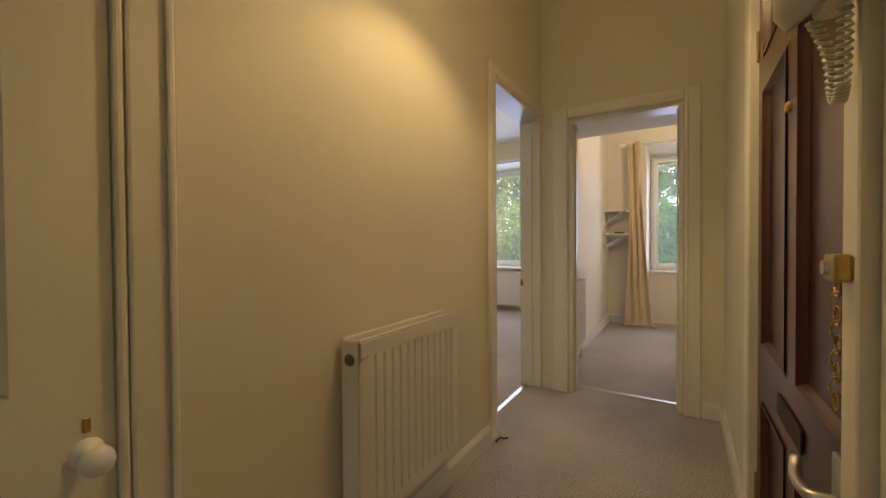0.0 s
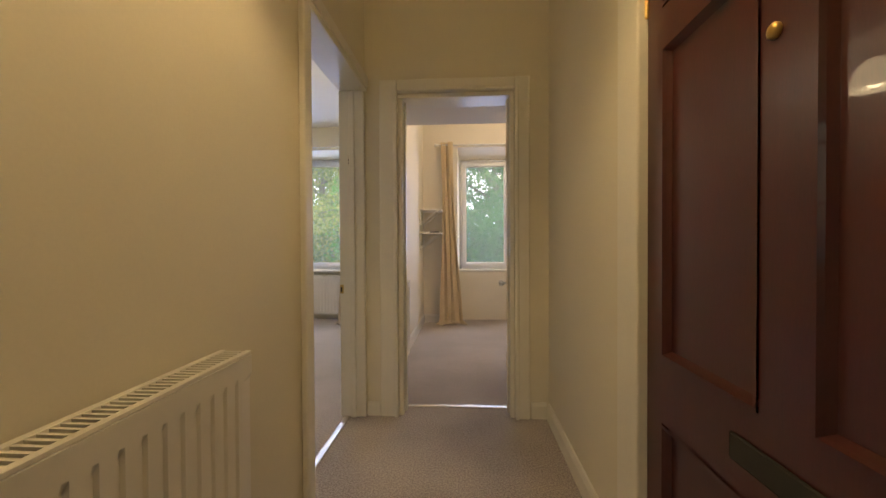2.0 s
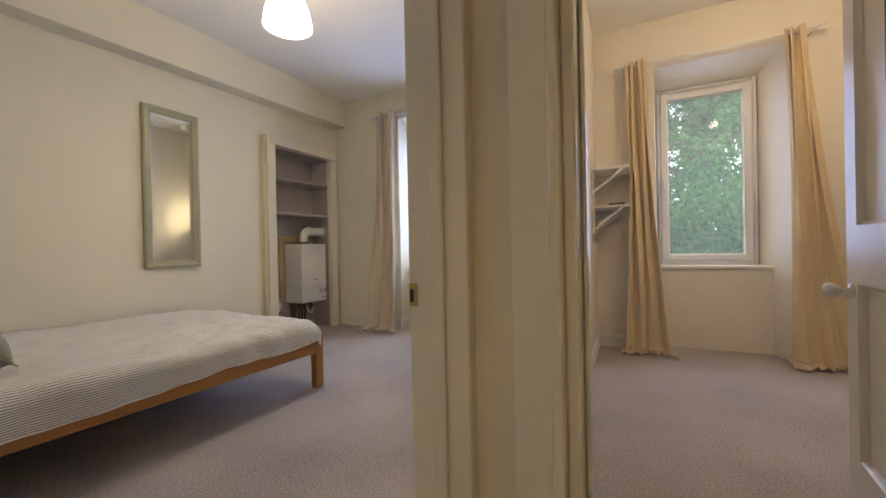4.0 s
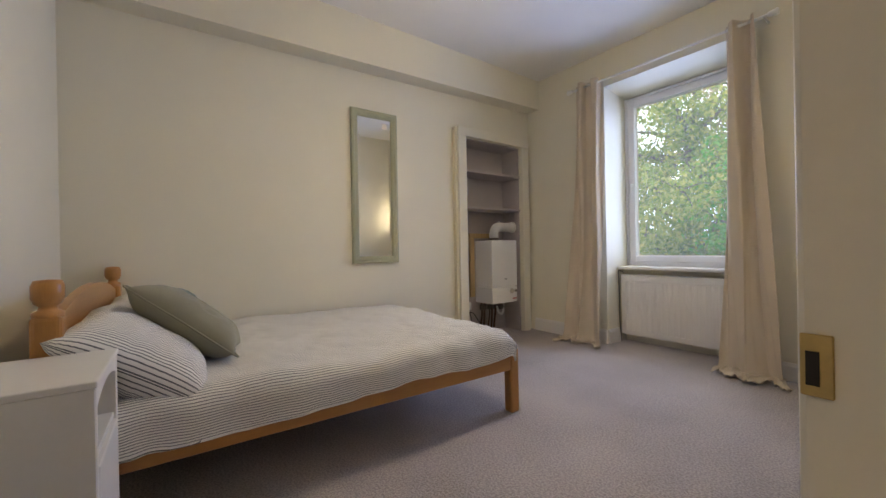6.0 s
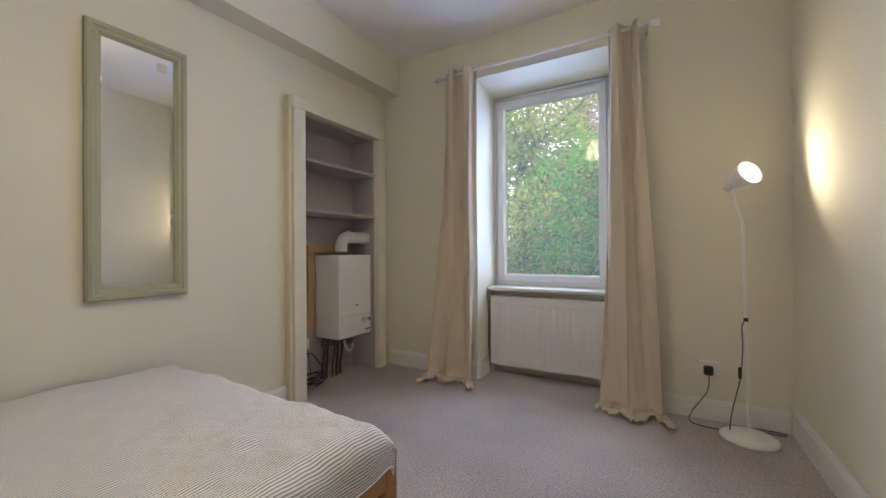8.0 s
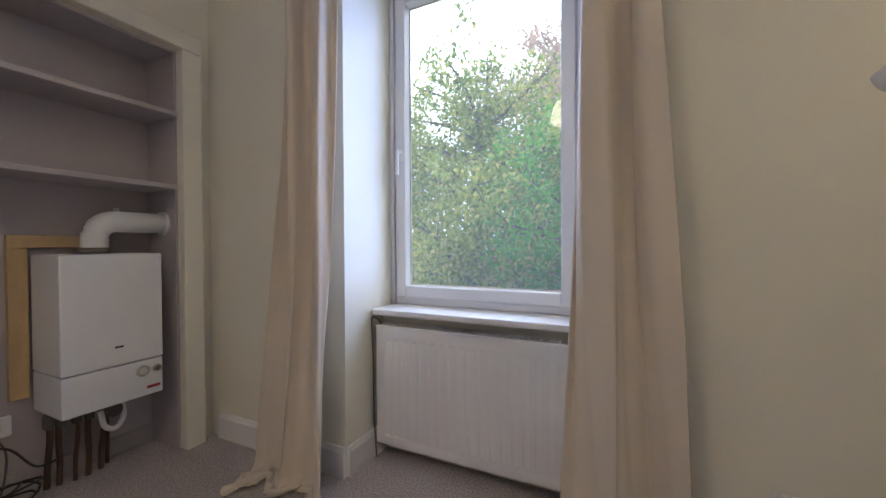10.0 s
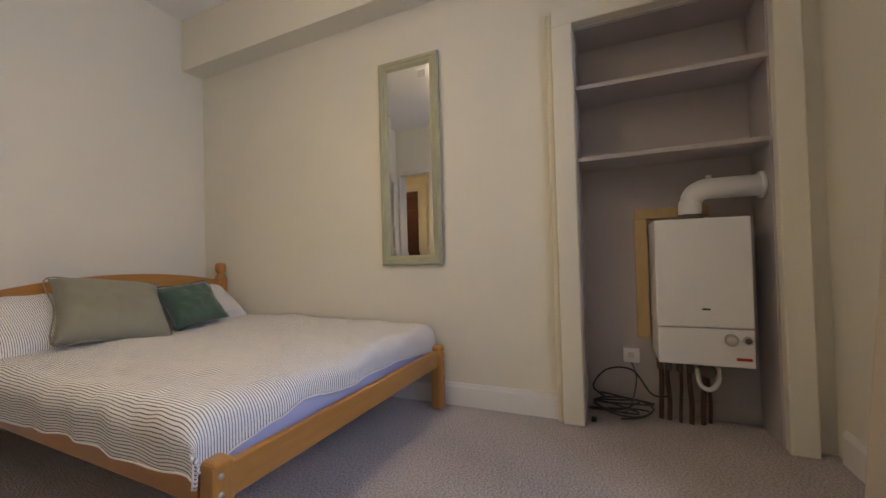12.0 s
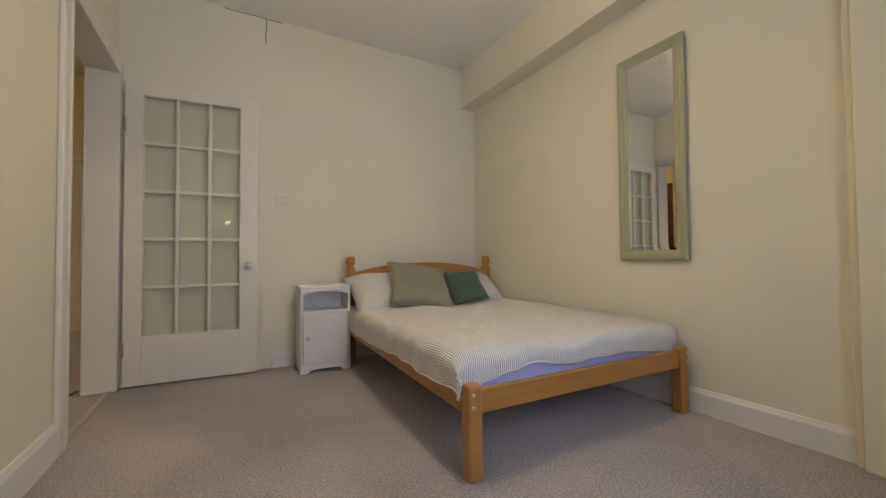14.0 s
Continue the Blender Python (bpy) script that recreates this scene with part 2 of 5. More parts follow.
def smooth_curve(pts, n=6):
    """Catmull-Rom points through a few points."""
    pts = [Vector(p) for p in pts]
    out = []
    for i in range(len(pts) - 1):
        p0, p1, p2, p3 = pts[max(i - 1, 0)], pts[i], pts[i + 1], pts[min(i + 2, len(pts) - 1)]
        for k in range(n):
            t = k / n
            out.append(0.5 * ((2 * p1) + (p2 - p0) * t + (2 * p0 - 5 * p1 + 4 * p2 - p3) * t * t + (3 * p1 - p0 - 3 * p2 + p3) * t ** 3))
    return out + [pts[-1]]


def mesh_ob(name, bm, material, smooth=False):
    me = bpy.data.meshes.new(name)
    bm.normal_update()
    bm.to_mesh(me)
    bm.free()
    me.materials.append(material)
    if smooth:
        me.polygons.foreach_set("use_smooth", [True] * len(me.polygons))
    return new(name, me)


WORLD_BUILT = set()


def part(name, bm, material, parent, label="", smooth=False):
    """One mesh under a thing or a part."""
    ob = mesh_ob(name, bm, material, smooth)
    ob.parent = parent
    ob.matrix_parent_inverse = parent.matrix_basis.inverted() if parent.name in WORLD_BUILT else Matrix.Identity(4)
    return tagged(ob, label)


def thing(name, label, category, base=None, m=None, group=""):
    """An Empty at a thing's base; with base the parts are given in room coordinates, with m in its own."""
    ob = new(name)
    ob.empty_display_size = 0.1
    ob.matrix_basis = Matrix.Translation(base) if base else m
    if base:
        WORLD_BUILT.add(ob.name)
    return tagged(ob, label, category, group)


def structure(name, bm, material, label="", category=""):
    return tagged(mesh_ob(name, bm, material), label, category, kind="structure")


# ---- structure ----
TOP = 3.15
structure("floor", boxes((-3.5, 2.6, -1.9, 7.7, -0.12, 0.0)), M["carpet"], "grey-beige looped carpet laid wall to wall", "carpet floor")

structure("wall_west", boxes(
    (-3.5, -2.83, 2.9, 6.02, 0, TOP), (-3.5, -2.83, 6.02, 6.816, 1.985, TOP),
    (-3.5, -2.83, 6.816, 7.7, 0, TOP)), M["wall"], "off-white painted plaster wall with a recessed press", "wall")
structure("niche_back", boxes((-3.5, -3.07, 6.02, 6.816, 0, 1.985)), M["niche"], "dull grey back of the press", "wall")
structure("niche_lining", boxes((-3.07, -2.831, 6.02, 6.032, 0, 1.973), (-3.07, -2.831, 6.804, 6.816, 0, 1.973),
                                (-3.07, -2.831, 6.02, 6.816, 1.973, 1.985)), M["niche"], "dull grey sides of the press", "wall")
structure("ceiling_beam", prism(bmesh.new(), [(3.22, 2.31), (6.98, 2.395), (6.98, 2.70), (3.22, 2.70)], -2.83, -2.67, "x"), M["wall"], "boxed-in plaster beam along the ceiling", "beam")
structure("wall_south", boxes((-2.83, -0.02, 3.05, 3.22, 0, TOP)), M["wall"], "off-white painted plaster wall behind the bed", "wall")
structure("ceiling", boxes((-2.83, -0.02, 3.22, 6.98, 2.70, 2.80)), M["ceiling"], "white plaster ceiling of the bedroom", "ceiling")

# partition between hall, bedroom and study
structure("wall_partition", boxes(
    (-0.02, 0.11, 0.2, 0.72, 0, TOP), (-0.02, 0.11, 0.72, 1.552, 2.0, TOP),
    (-0.02, 0.11, 1.552, 3.285, 0, TOP), (-0.02, 0.11, 3.285, 4.14, 2.06, TOP),
    (-0.02, 0.11, 4.14, 4.33, 0, TOP), (-0.02, 0.11, 4.33, 7.0, 0, TOP)), M["wall"], "painted partition wall", "wall")
# thin coats of paint on the hall and study faces
structure("wall_hall_left", boxes((0.11, 0.116, 0.352, 0.72, 0, 3.05), (0.11, 0.116, 0.72, 1.552, 2.0, 3.05), (0.11, 0.116, 1.552, 3.285, 0, 3.05),
                                  (0.11, 0.116, 3.285, 4.14, 2.06, 3.05)), M["hallwall"], "cream painted hall wall", "wall")
structure("wall_study_left", boxes((0.11, 0.145, 4.33, 7.05, 0, 2.9)), M["studywall"], "cream painted study wall", "wall")
structure("wall_hall_end", boxes((0.11, 0.335, 4.17, 4.33, 0, TOP), (1.03, 2.45, 4.17, 4.33, 0, TOP), (0.335, 1.03, 4.17, 4.33, 2.005, TOP)),
          M["hallwall"], "cream painted wall at the end of the hall", "wall")
structure("wall_hall_right", boxes((1.25, 1.45, 0.2, 1.955, 0, TOP), (1.25, 1.45, 2.892, 4.17, 0, TOP), (1.25, 1.45, 1.955, 2.892, 2.06, TOP)),
          M["hallwall"], "cream painted hall wall round the entrance door", "wall")
structure("wall_hall_rear", boxes((0.116, 0.208, 0.2, 0.35, 0, TOP), (0.995, 1.25, 0.2, 0.35, 0, TOP), (0.208, 0.995, 0.2, 0.35, 2.02, TOP)),
          M["hallwall"], "cream painted wall at the rear of the hall", "wall")
structure("ceiling_hall", boxes((0.116, 1.25, 0.35, 4.17, 3.05, 3.15)), M["ceiling"], "white ceiling of the hall", "ceiling")
structure("wall_landing", boxes((1.45, 1.6, 1.8, 3.0, 0, TOP)), M["wall"], "plain wall outside the entrance door", "wall")
structure("wall_cupboard", boxes((-0.5, -0.4, 0.5, 1.7, 0, TOP)), M["wall"], "plain wall inside the hall cupboard", "wall")

# room behind the rear glazed door, with an open window to the daylight
structure("wall_kitchen", boxes((-0.3, -0.2, -1.9, 0.2, 0, 2.8), (1.5, 1.6, -1.9, 0.2, 0, 2.8), (-0.2, 1.5, -1.9, -1.8, 0, 0.9),
                                (-0.2, 0.2, -1.9, -1.8, 0.9, 2.8), (1.2, 1.5, -1.9, -1.8, 0.9, 2.8), (0.2, 1.2, -1.9, -1.8, 2.2, 2.8)),
          M["wall"], "plain painted wall beyond the rear glazed door", "wall")
structure("ceiling_kitchen", boxes((-0.3, 1.6, -1.9, 0.2, 2.8, 2.9)), M["ceiling"], "plain ceiling beyond the rear door", "ceiling")

# study shell
structure("wall_study_right", boxes((2.30, 2.45, 4.33, 7.7, 0, TOP)), M["studywall"], "cream painted study wall", "wall")
structure("study_soffit", boxes((0.145, 2.30, 4.33, 5.06, 2.10, 2.85)), M["studywall"], "dropped plaster soffit inside the study door", "soffit")
structure("ceiling_study", boxes((0.145, 2.30, 5.06, 7.05, 2.80, 2.9)), M["ceiling"], "white study ceiling", "ceiling")


def window_wall(name, x0, x1, yw, a0, a1, b0, b1, head, frame_top, material, label, deep, apron):
    """Outer wall with a full-height splayed recess: a0..a1 at the room face, b0..b1 at the frame."""
    bm = bmesh.new()
    d = yw + deep
    prism(bm, [(x0, yw), (a0, yw), (b0, d), (b0, d + 0.09), (b0 - 0.22, 7.7), (x0, 7.7)], 0, TOP)
    prism(bm, [(x1, yw), (x1, 7.7), (b1 + 0.22, 7.7), (b1, d + 0.09), (b1, d), (a1, yw)], 0, TOP)
    prism(bm, [(yw, head), (d, frame_top), (d + 0.09, frame_top), (7.7, frame_top + 0.25), (7.7, TOP), (yw, TOP)], a0, a1, "x")
    prism(bm, [(d + 0.09, frame_top + 0.001), (7.699, frame_top + 0.251), (7.699, TOP - 0.01), (d + 0.09, TOP - 0.01)], b0 - 0.25, b1 + 0.25, "x")
    box(bm, b0 - 0.12, b1 + 0.12, d - apron, d + 0.085, 0, 0.684)
    return structure(name, bm, material, label, "wall")


window_wall("wall_north", -2.83, -0.02, 6.98, -1.916, -0.925, -1.914, -0.955, 2.38, 2.335, M["wall"], "off-white window wall with a deep recess", 0.375, 0.085)
window_wall("wall_study_north", 0.145, 2.30, 7.05, 0.62, 1.51, 0.640, 1.384, 2.40, 2.293, M["studywall"], "cream window wall with a splayed recess", 0.31, 0.125)


def skirting(rows, name, material, label):
    """Boards given by two floor points; each board stands inwards (left of its run)."""
    for (xa, ya, xb, yb, h) in rows:
        bm = bmesh.new()
        d = Vector((xb - xa, yb - ya, 0))
        n = Vector((-d.y, d.x, 0)).normalized()
        prof = [(0, 0), (0.018, 0), (0.018, h - 0.022), (0.013, h - 0.012), (0.009, h), (0, h)]
        va = [bm.verts.new(Vector((xa, ya, 0)) + n * p[0] + Vector((0, 0, p[1]))) for p in prof]
        vb = [bm.verts.new(Vector((xb, yb, 0)) + n * p[0] + Vector((0, 0, p[1]))) for p in prof]
        bm.faces.new(va)
        bm.faces.new(vb[::-1])
        for i in range(6):
            j = (i + 1) % 6
            bm.faces.new((va[i], vb[i], vb[j], va[j]))
        bmesh.ops.recalc_face_normals(bm, faces=bm.faces)
        structure(name, bm, material, label, "skirting board")


skirting([(-2.83, 5.896, -2.83, 3.24, 0.125), (-2.81, 3.22, -0.95, 3.22, 0.115), (-0.02, 4.22, -0.02, 6.96, 0.14),
          (-0.04, 6.98, -0.925, 6.98, 0.118), (-1.916, 6.98, -2.76, 6.98, 0.13), (-1.914, 7.268, -1.916, 6.985, 0.13)],
         "baseboard", M["trimwhite"], "off-white painted skirting board")
skirting([(0.116, 3.197, 0.116, 1.655, 0.10), (1.25, 3.05, 1.25, 4.15, 0.10), (0.198, 4.17, 0.118, 4.17, 0.085), (1.232, 4.17, 1.138, 4.17, 0.10)],
         "baseboard", M["trim"], "cream painted hall skirting board")
skirting([(0.145, 7.03, 0.145, 4.36, 0.12), (0.65, 7.05, 0.165, 7.05, 0.11), (2.28, 7.05, 1.50, 7.05, 0.11)], "baseboard", M["trimwhite"], "cream painted study skirting board")


def architrave(name, rows, material, label):
    bm = bmesh.new()
    for r in rows:
        box(bm, *r, bevel=0.006, seg=2)
    return structure(name, bm, material, label, "door frame")


# bedroom doorway
architrave("door_frame_1", [
    (-0.047, 0.128, 3.27, 3.297, 0, 2.035), (-0.047, 0.112, 4.128, 4.155, 0, 2.035), (-0.047, 0.128, 3.27, 4.155, 2.035, 2.065),
    (0.117, 0.136, 3.198, 3.269, 0, 2.12), (0.117, 0.134, 3.271, 4.168, 2.067, 2.125), (0.117, 0.142, 3.194, 3.212, 0, 2.13),
    (-0.044, -0.021, 4.157, 4.225, 0, 2.13), (-0.045, -0.021, 3.27, 4.155, 2.067, 2.13),
    (0.02, 0.055, 4.112, 4.127, 0, 2.03)], M["trim"], "cream gloss frame of the bedroom doorway")
# study doorway
architrave("door_frame_2", [
    (0.318, 0.346, 4.16, 4.345, 0, 1.99), (1.012, 1.040, 4.16, 4.345, 0, 1.99), (0.318, 1.040, 4.16, 4.345, 1.99, 2.018),
    (0.205, 0.317, 4.142, 4.169, 0, 2.10), (1.041, 1.130, 4.142, 4.169, 0, 2.10), (0.3175, 1.0405, 4.142, 4.169, 2.019, 2.10),
    (0.292, 0.3165, 4.128, 4.1415, 0, 2.044), (1.0415, 1.064, 4.128, 4.1415, 0, 2.044), (0.317, 1.0405, 4.128, 4.1415, 2.021, 2.044),
    (0.348, 0.358, 4.22, 4.26, 0, 1.99), (1.000, 1.010, 4.22, 4.26, 0, 1.99)], M["trim"], "cream gloss frame of the study doorway")
# entrance frame
architrave("door_frame_3", [
    (1.218, 1.40, 2.877, 2.906, 0, 2.06), (1.214, 1.40, 1.905, 1.974, 0, 2.06), (1.218, 1.40, 1.905, 2.906, 2.035, 2.065),
    (1.225, 1.249, 2.908, 3.04, 0, 2.16), (1.222, 1.249, 1.78, 1.884, 0, 2.16), (1.206, 1.249, 1.8845, 1.903, 0, 2.16), (1.225, 1.249, 1.905, 2.906, 2.068, 2.16)],
    M["trim"], "cream gloss frame of the entrance door")
# cupboard frame
architrave("door_frame_4", [
    (0.06, 0.128, 1.549, 1.567, 0, 1.985), (0.118, 0.132, 1.568, 1.652, 0, 2.08), (0.132, 0.142, 1.632, 1.650, 0, 2.08),
    (0.118, 0.132, 0.62, 1.568, 1.99, 2.08), (0.118, 0.132, 0.62, 0.715, 0, 1.988)], M["trim"], "cream gloss frame of the hall cupboard")
architrave("door_frame_5", [(0.988, 1.002, 0.20, 0.352, 0, 2.02), (0.202, 0.2135, 0.20, 0.352, 0, 2.02), (0.988, 1.09, 0.352, 0.368, 0, 2.11), (0.118, 0.207, 0.352, 0.368, 0, 2.11), (0.208, 0.9875, 0.352, 0.368, 2.012, 2.11)], M["trim"], "cream gloss frame of the rear glazed door")
# casing round the press
architrave("trim", [(-2.829, -2.762, 5.925, 6.024, 0, 1.984), (-2.829, -2.770, 6.810, 6.905, 0, 1.984), (-2.829, -2.766, 5.925, 6.905, 1.985, 2.07)],
           M["wall"], "off-white casing round the press")
structure("trim", box(bmesh.new(), -2.829, -2.780, 5.898, 5.9245, 0, 2.06, 0.006, 2), M["yellowed"], "yellowed edge strip beside the press casing", "trim")
# Unseen slab over all rooms, added to keep outside light from leaking in.
structure("light_block_slab", boxes((-3.5, 2.6, -1.9, 7.7, 3.16, 3.3)), M["ceiling"], "unseen slab added above the flat to stop light leaks", "slab")
for k, z in enumerate((1.318, 1.676)):
    structure("niche_shelf", box(bmesh.new(), -3.068, -2.80, 6.034, 6.802, z - 0.022, z, 0.003), M["niche"], "grey shelf board in the press", "shelf")
# threshold strips
for r in ((-0.022, 0.014, 3.298, 4.125, 0, 0.007), (0.352, 1.012, 4.296, 4.33, 0, 0.007)):
    structure("threshold_strip", box(bmesh.new(), *r, bevel=0.003), M["metalstrip"], "worn aluminium carpet strip in the doorway", "threshold strip")


def window(name, x0, x1, yf, z0, z1, bar, handle_x, sill, label):
    """Tilt-and-turn window: frame, sash of four rails, pane, handle, vent and board sill."""
    w = tagged(new(name), label, "window", kind="structure")
    w.matrix_basis = Matrix.Translation(((x0 + x1) / 2, yf, z0))
    WORLD_BUILT.add(w.name)
    o = 0.045
    fr = bmesh.new()
    for r in ((x0, x0 + o, z0, z1), (x1 - o, x1, z0, z1), (x0 + o, x1 - o, z0, z0 + o), (x0 + o, x1 - o, z1 - o, z1)):
        box(fr, r[0], r[1], yf, yf + 0.07, r[2], r[3], 0.004)
    part("window_frame", fr, M["upvc"], w)
    s = bmesh.new()
    a0, a1, c0, c1 = x0 + o - 0.008, x1 - o + 0.008, z0 + o - 0.008, z1 - o + 0.008
    for r in ((a0, a0 + bar, c0, c1), (a1 - bar, a1, c0, c1), (a0 + bar, a1 - bar, c0, c0 + bar), (a0 + bar, a1 - bar, c1 - bar, c1)):
        box(s, r[0], r[1], yf - 0.018, yf + 0.05, r[2], r[3], 0.006, 2)
    sash = part("sash", s, M["upvc"], w)
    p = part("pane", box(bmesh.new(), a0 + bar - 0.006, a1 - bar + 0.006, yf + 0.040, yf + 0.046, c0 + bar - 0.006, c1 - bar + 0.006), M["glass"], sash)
    p.visible_shadow = False
    g = bmesh.new()
    for r in ((a0 + bar, a0 + bar + 0.006, c0 + bar, c1 - bar), (a1 - bar - 0.006, a1 - bar, c0 + bar, c1 - bar), (a0 + bar + .006, a1 - bar - .006, c0 + bar, c0 + bar + 0.006), (a0 + bar + .006, a1 - bar - .006, c1 - bar - 0.006, c1 - bar)):
        box(g, r[0], r[1], yf + 0.032, yf + 0.039, r[2], r[3])
    part("gasket", g, M["cream"], sash, "pale rubber gasket round the pane")
    h = bmesh.new()
    hz = (z0 + z1) / 2 - 0.05
    box(h, handle_x - 0.013, handle_x + 0.013, yf - 0.028, yf - 0.018, hz - 0.035, hz + 0.035, 0.004)
    box(h, handle_x - 0.008, handle_x + 0.008, yf - 0.062, yf - 0.026, hz + 0.008, hz + 0.026, 0.004)
    box(h, handle_x - 0.010, handle_x + 0.010, yf - 0.064, yf - 0.050, hz - 0.105, hz + 0.026, 0.005)
    part("handle", h, M["white"], sash, "white lever handle")
    bead = bmesh.new()
    for bx in (x0 + 0.016, x1 - 0.016):
        tube(bead, [(bx, yf - 0.012, z0), (bx, yf - 0.012, z1)], 0.013, 10)
    tube(bead, [(x0 + 0.004, yf - 0.012, z1 - 0.014), (x1 - 0.004, yf - 0.012, z1 - 0.014)], 0.013, 10)
    part("staff_bead", bead, M["upvc"], w, "rounded white bead round the frame", True)
    v = bmesh.new()
    xm = (x0 + x1) / 2
    box(v, xm - 0.16, xm + 0.16, yf - 0.018, yf - 0.001, z1 - 0.052, z1 - 0.032, 0.004)
    part("trickle_vent", v, M["upvc"], w, "slim white trickle vent")
    bm = bmesh.new()
    box(bm, sill[0], sill[1], sill[2], yf + 0.02, z0 - 0.03, z0 - 0.001, 0.008, 3)
    part("window_sill", bm, M["trimwhite"], w)
    return w


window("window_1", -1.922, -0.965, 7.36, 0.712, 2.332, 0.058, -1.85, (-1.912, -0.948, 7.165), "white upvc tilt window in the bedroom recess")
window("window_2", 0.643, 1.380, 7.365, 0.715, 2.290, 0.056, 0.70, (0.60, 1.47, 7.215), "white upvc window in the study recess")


# ---- doors ----
def glazed_door(name, m, label, w=0.782, h=2.005, category="glazed door"):
    """Fifteen-pane door; hinge at the origin, leaf along -x, face towards +y."""
    d = tagged(new(name), label, category)
    d.matrix_basis = m
    st, top, bot, t = 0.100, 0.082, 0.330, 0.036
    bm = bmesh.new()
    z0, z1 = 0.012, h
    for r in ((-st, 0, z0, z1), (-w, -w + st * 1.17, z0, z1), (-w + st * 1.17, -st, z0, bot), (-w + st * 1.17, -st, z1 - top, z1)):
        box(bm, r[0], r[1], -t, 0, r[2], r[3], 0.002)
    part("door_leaf", bm, M["trim"], d)
    gx0, gx1, gz0, gz1 = -w + st * 1.17, -st, bot, z1 - top
    cw, ch = (gx1 - gx0) / 3, (gz1 - gz0) / 5
    for i in (1, 2):
        part("glazing_bar", box(bmesh.new(), gx0 + i * cw - 0.011, gx0 + i * cw + 0.011, -t + 0.004, -0.003, gz0, gz1, 0.004), M["trim"], d)
    for j in range(1, 5):
        part("glazing_bar", box(bmesh.new(), gx0, gx1, -t + 0.005, -0.004, gz0 + j * ch - 0.011, gz0 + j * ch + 0.011, 0.004), M["trim"], d)
    for i in range(3):
        for j in range(5):
            pn = part("pane", box(bmesh.new(), gx0 + i * cw + 0.009, gx0 + (i + 1) * cw - 0.009, -0.021, -0.016, gz0 + j * ch + 0.009, gz0 + (j + 1) * ch - 0.009), M["frosted"], d, "clear glass pane")
            pn.visible_shadow = False
    k = bmesh.new()
    lathe(k, [(0.026, 0.0), (0.026, 0.006), (0.010, 0.010), (0.010, 0.028), (0.020, 0.034), (0.027, 0.046), (0.025, 0.058), (0.014, 0.066), (0.0, 0.068)], 20, (-w + 0.055, 0.0, 0.787), "y")
    part("door_knob", k, M["white"], d, "white round door knob", True)
    for z in (0.25, 1.72):
        part("hinge", box(bmesh.new(), -0.012, 0.004, -0.004, 0.004, z - 0.045, z + 0.045, 0.002), M["steel"], d, "painted steel hinge")
    return d


glazed_door("glazed_door", pose(-0.064, 3.272, 0, 0, 0, -3.2), "white fifteen-pane glazed door standing open against the wall")
glazed_door("rear_glazed_door", pose(0.985, 0.33, 0, 0, 0, 0), "white fifteen-pane glazed door, shut, at the rear of the hall", w=0.77)


def panel_door(name, m, label, w, h, panels, material, knob=None, th=0.04):
    """Leaf from x=0 to x=w with the room face at y=0; panels are (x0,x1,z0,z1), sunk with a moulding round each."""
    d = tagged(new(name), label, "door")
    d.matrix_basis = m
    xs = sorted({0, w, *[p[0] for p in panels], *[p[1] for p in panels]})
    zs = sorted({0.008, h, *[p[2] for p in panels], *[p[3] for p in panels]})
    bm = bmesh.new()
    for i in range(len(xs) - 1):
        for j in range(len(zs) - 1):
            cx, cz = (xs[i] + xs[i + 1]) / 2, (zs[j] + zs[j + 1]) / 2
            if any(p[0] < cx < p[1] and p[2] < cz < p[3] for p in panels):
                continue
            box(bm, xs[i], xs[i + 1], -th, 0, zs[j], zs[j + 1])
    part("door_leaf", bm, material, d)
    for p in panels:
        part("panel", box(bmesh.new(), p[0], p[1], -th + 0.008, -0.016, p[2], p[3]), material, d)
        mo = bmesh.new()
        prof = ((0.0, 0.004), (0.008, 0.004), (0.012, -0.004), (0.020, -0.015))
        for (a, b, along, side) in ((p[2], p[3], "z", 1), (p[2], p[3], "z", -1), (p[0], p[1], "x", 1), (p[0], p[1], "x", -1)):
            for (o0, h0), (o1, h1) in zip(prof, prof[1:]):
                if along == "z":
                    xx = p[0] if side > 0 else p[1]
                    v = [mo.verts.new(c) for c in ((xx + side * o0, h0, a + o0), (xx + side * o1, h1, a + o1), (xx + side * o1, h1, b - o1), (xx + side * o0, h0, b - o0))]
                else:
                    zz = p[2] if side > 0 else p[3]
                    v = [mo.verts.new(c) for c in ((a + o0, h0, zz + side * o0), (a + o1, h1, zz + side * o1), (b - o1, h1, zz + side * o1), (b - o0, h0, zz + side * o0))]
                mo.faces.new(v)
        bmesh.ops.remove_doubles(mo, verts=mo.verts, dist=1e-5)
        bmesh.ops.recalc_face_normals(mo, faces=mo.faces)
        part("moulding", mo, material, d)
    return d


def round_knob(d, x, z, material, label, r=0.027, rose=True):
    k = bmesh.new()
    lathe(k, [(0.026, 0.0), (0.025, 0.006), (0.010, 0.010), (0.010, 0.030), (r * 0.75, 0.036), (r, 0.050), (r * 0.93, 0.063), (r * 0.55, 0.072), (0.0, 0.074)], 24, (x, 0.0, z), "y")
    return part("door_knob", k, material, d, label, True)


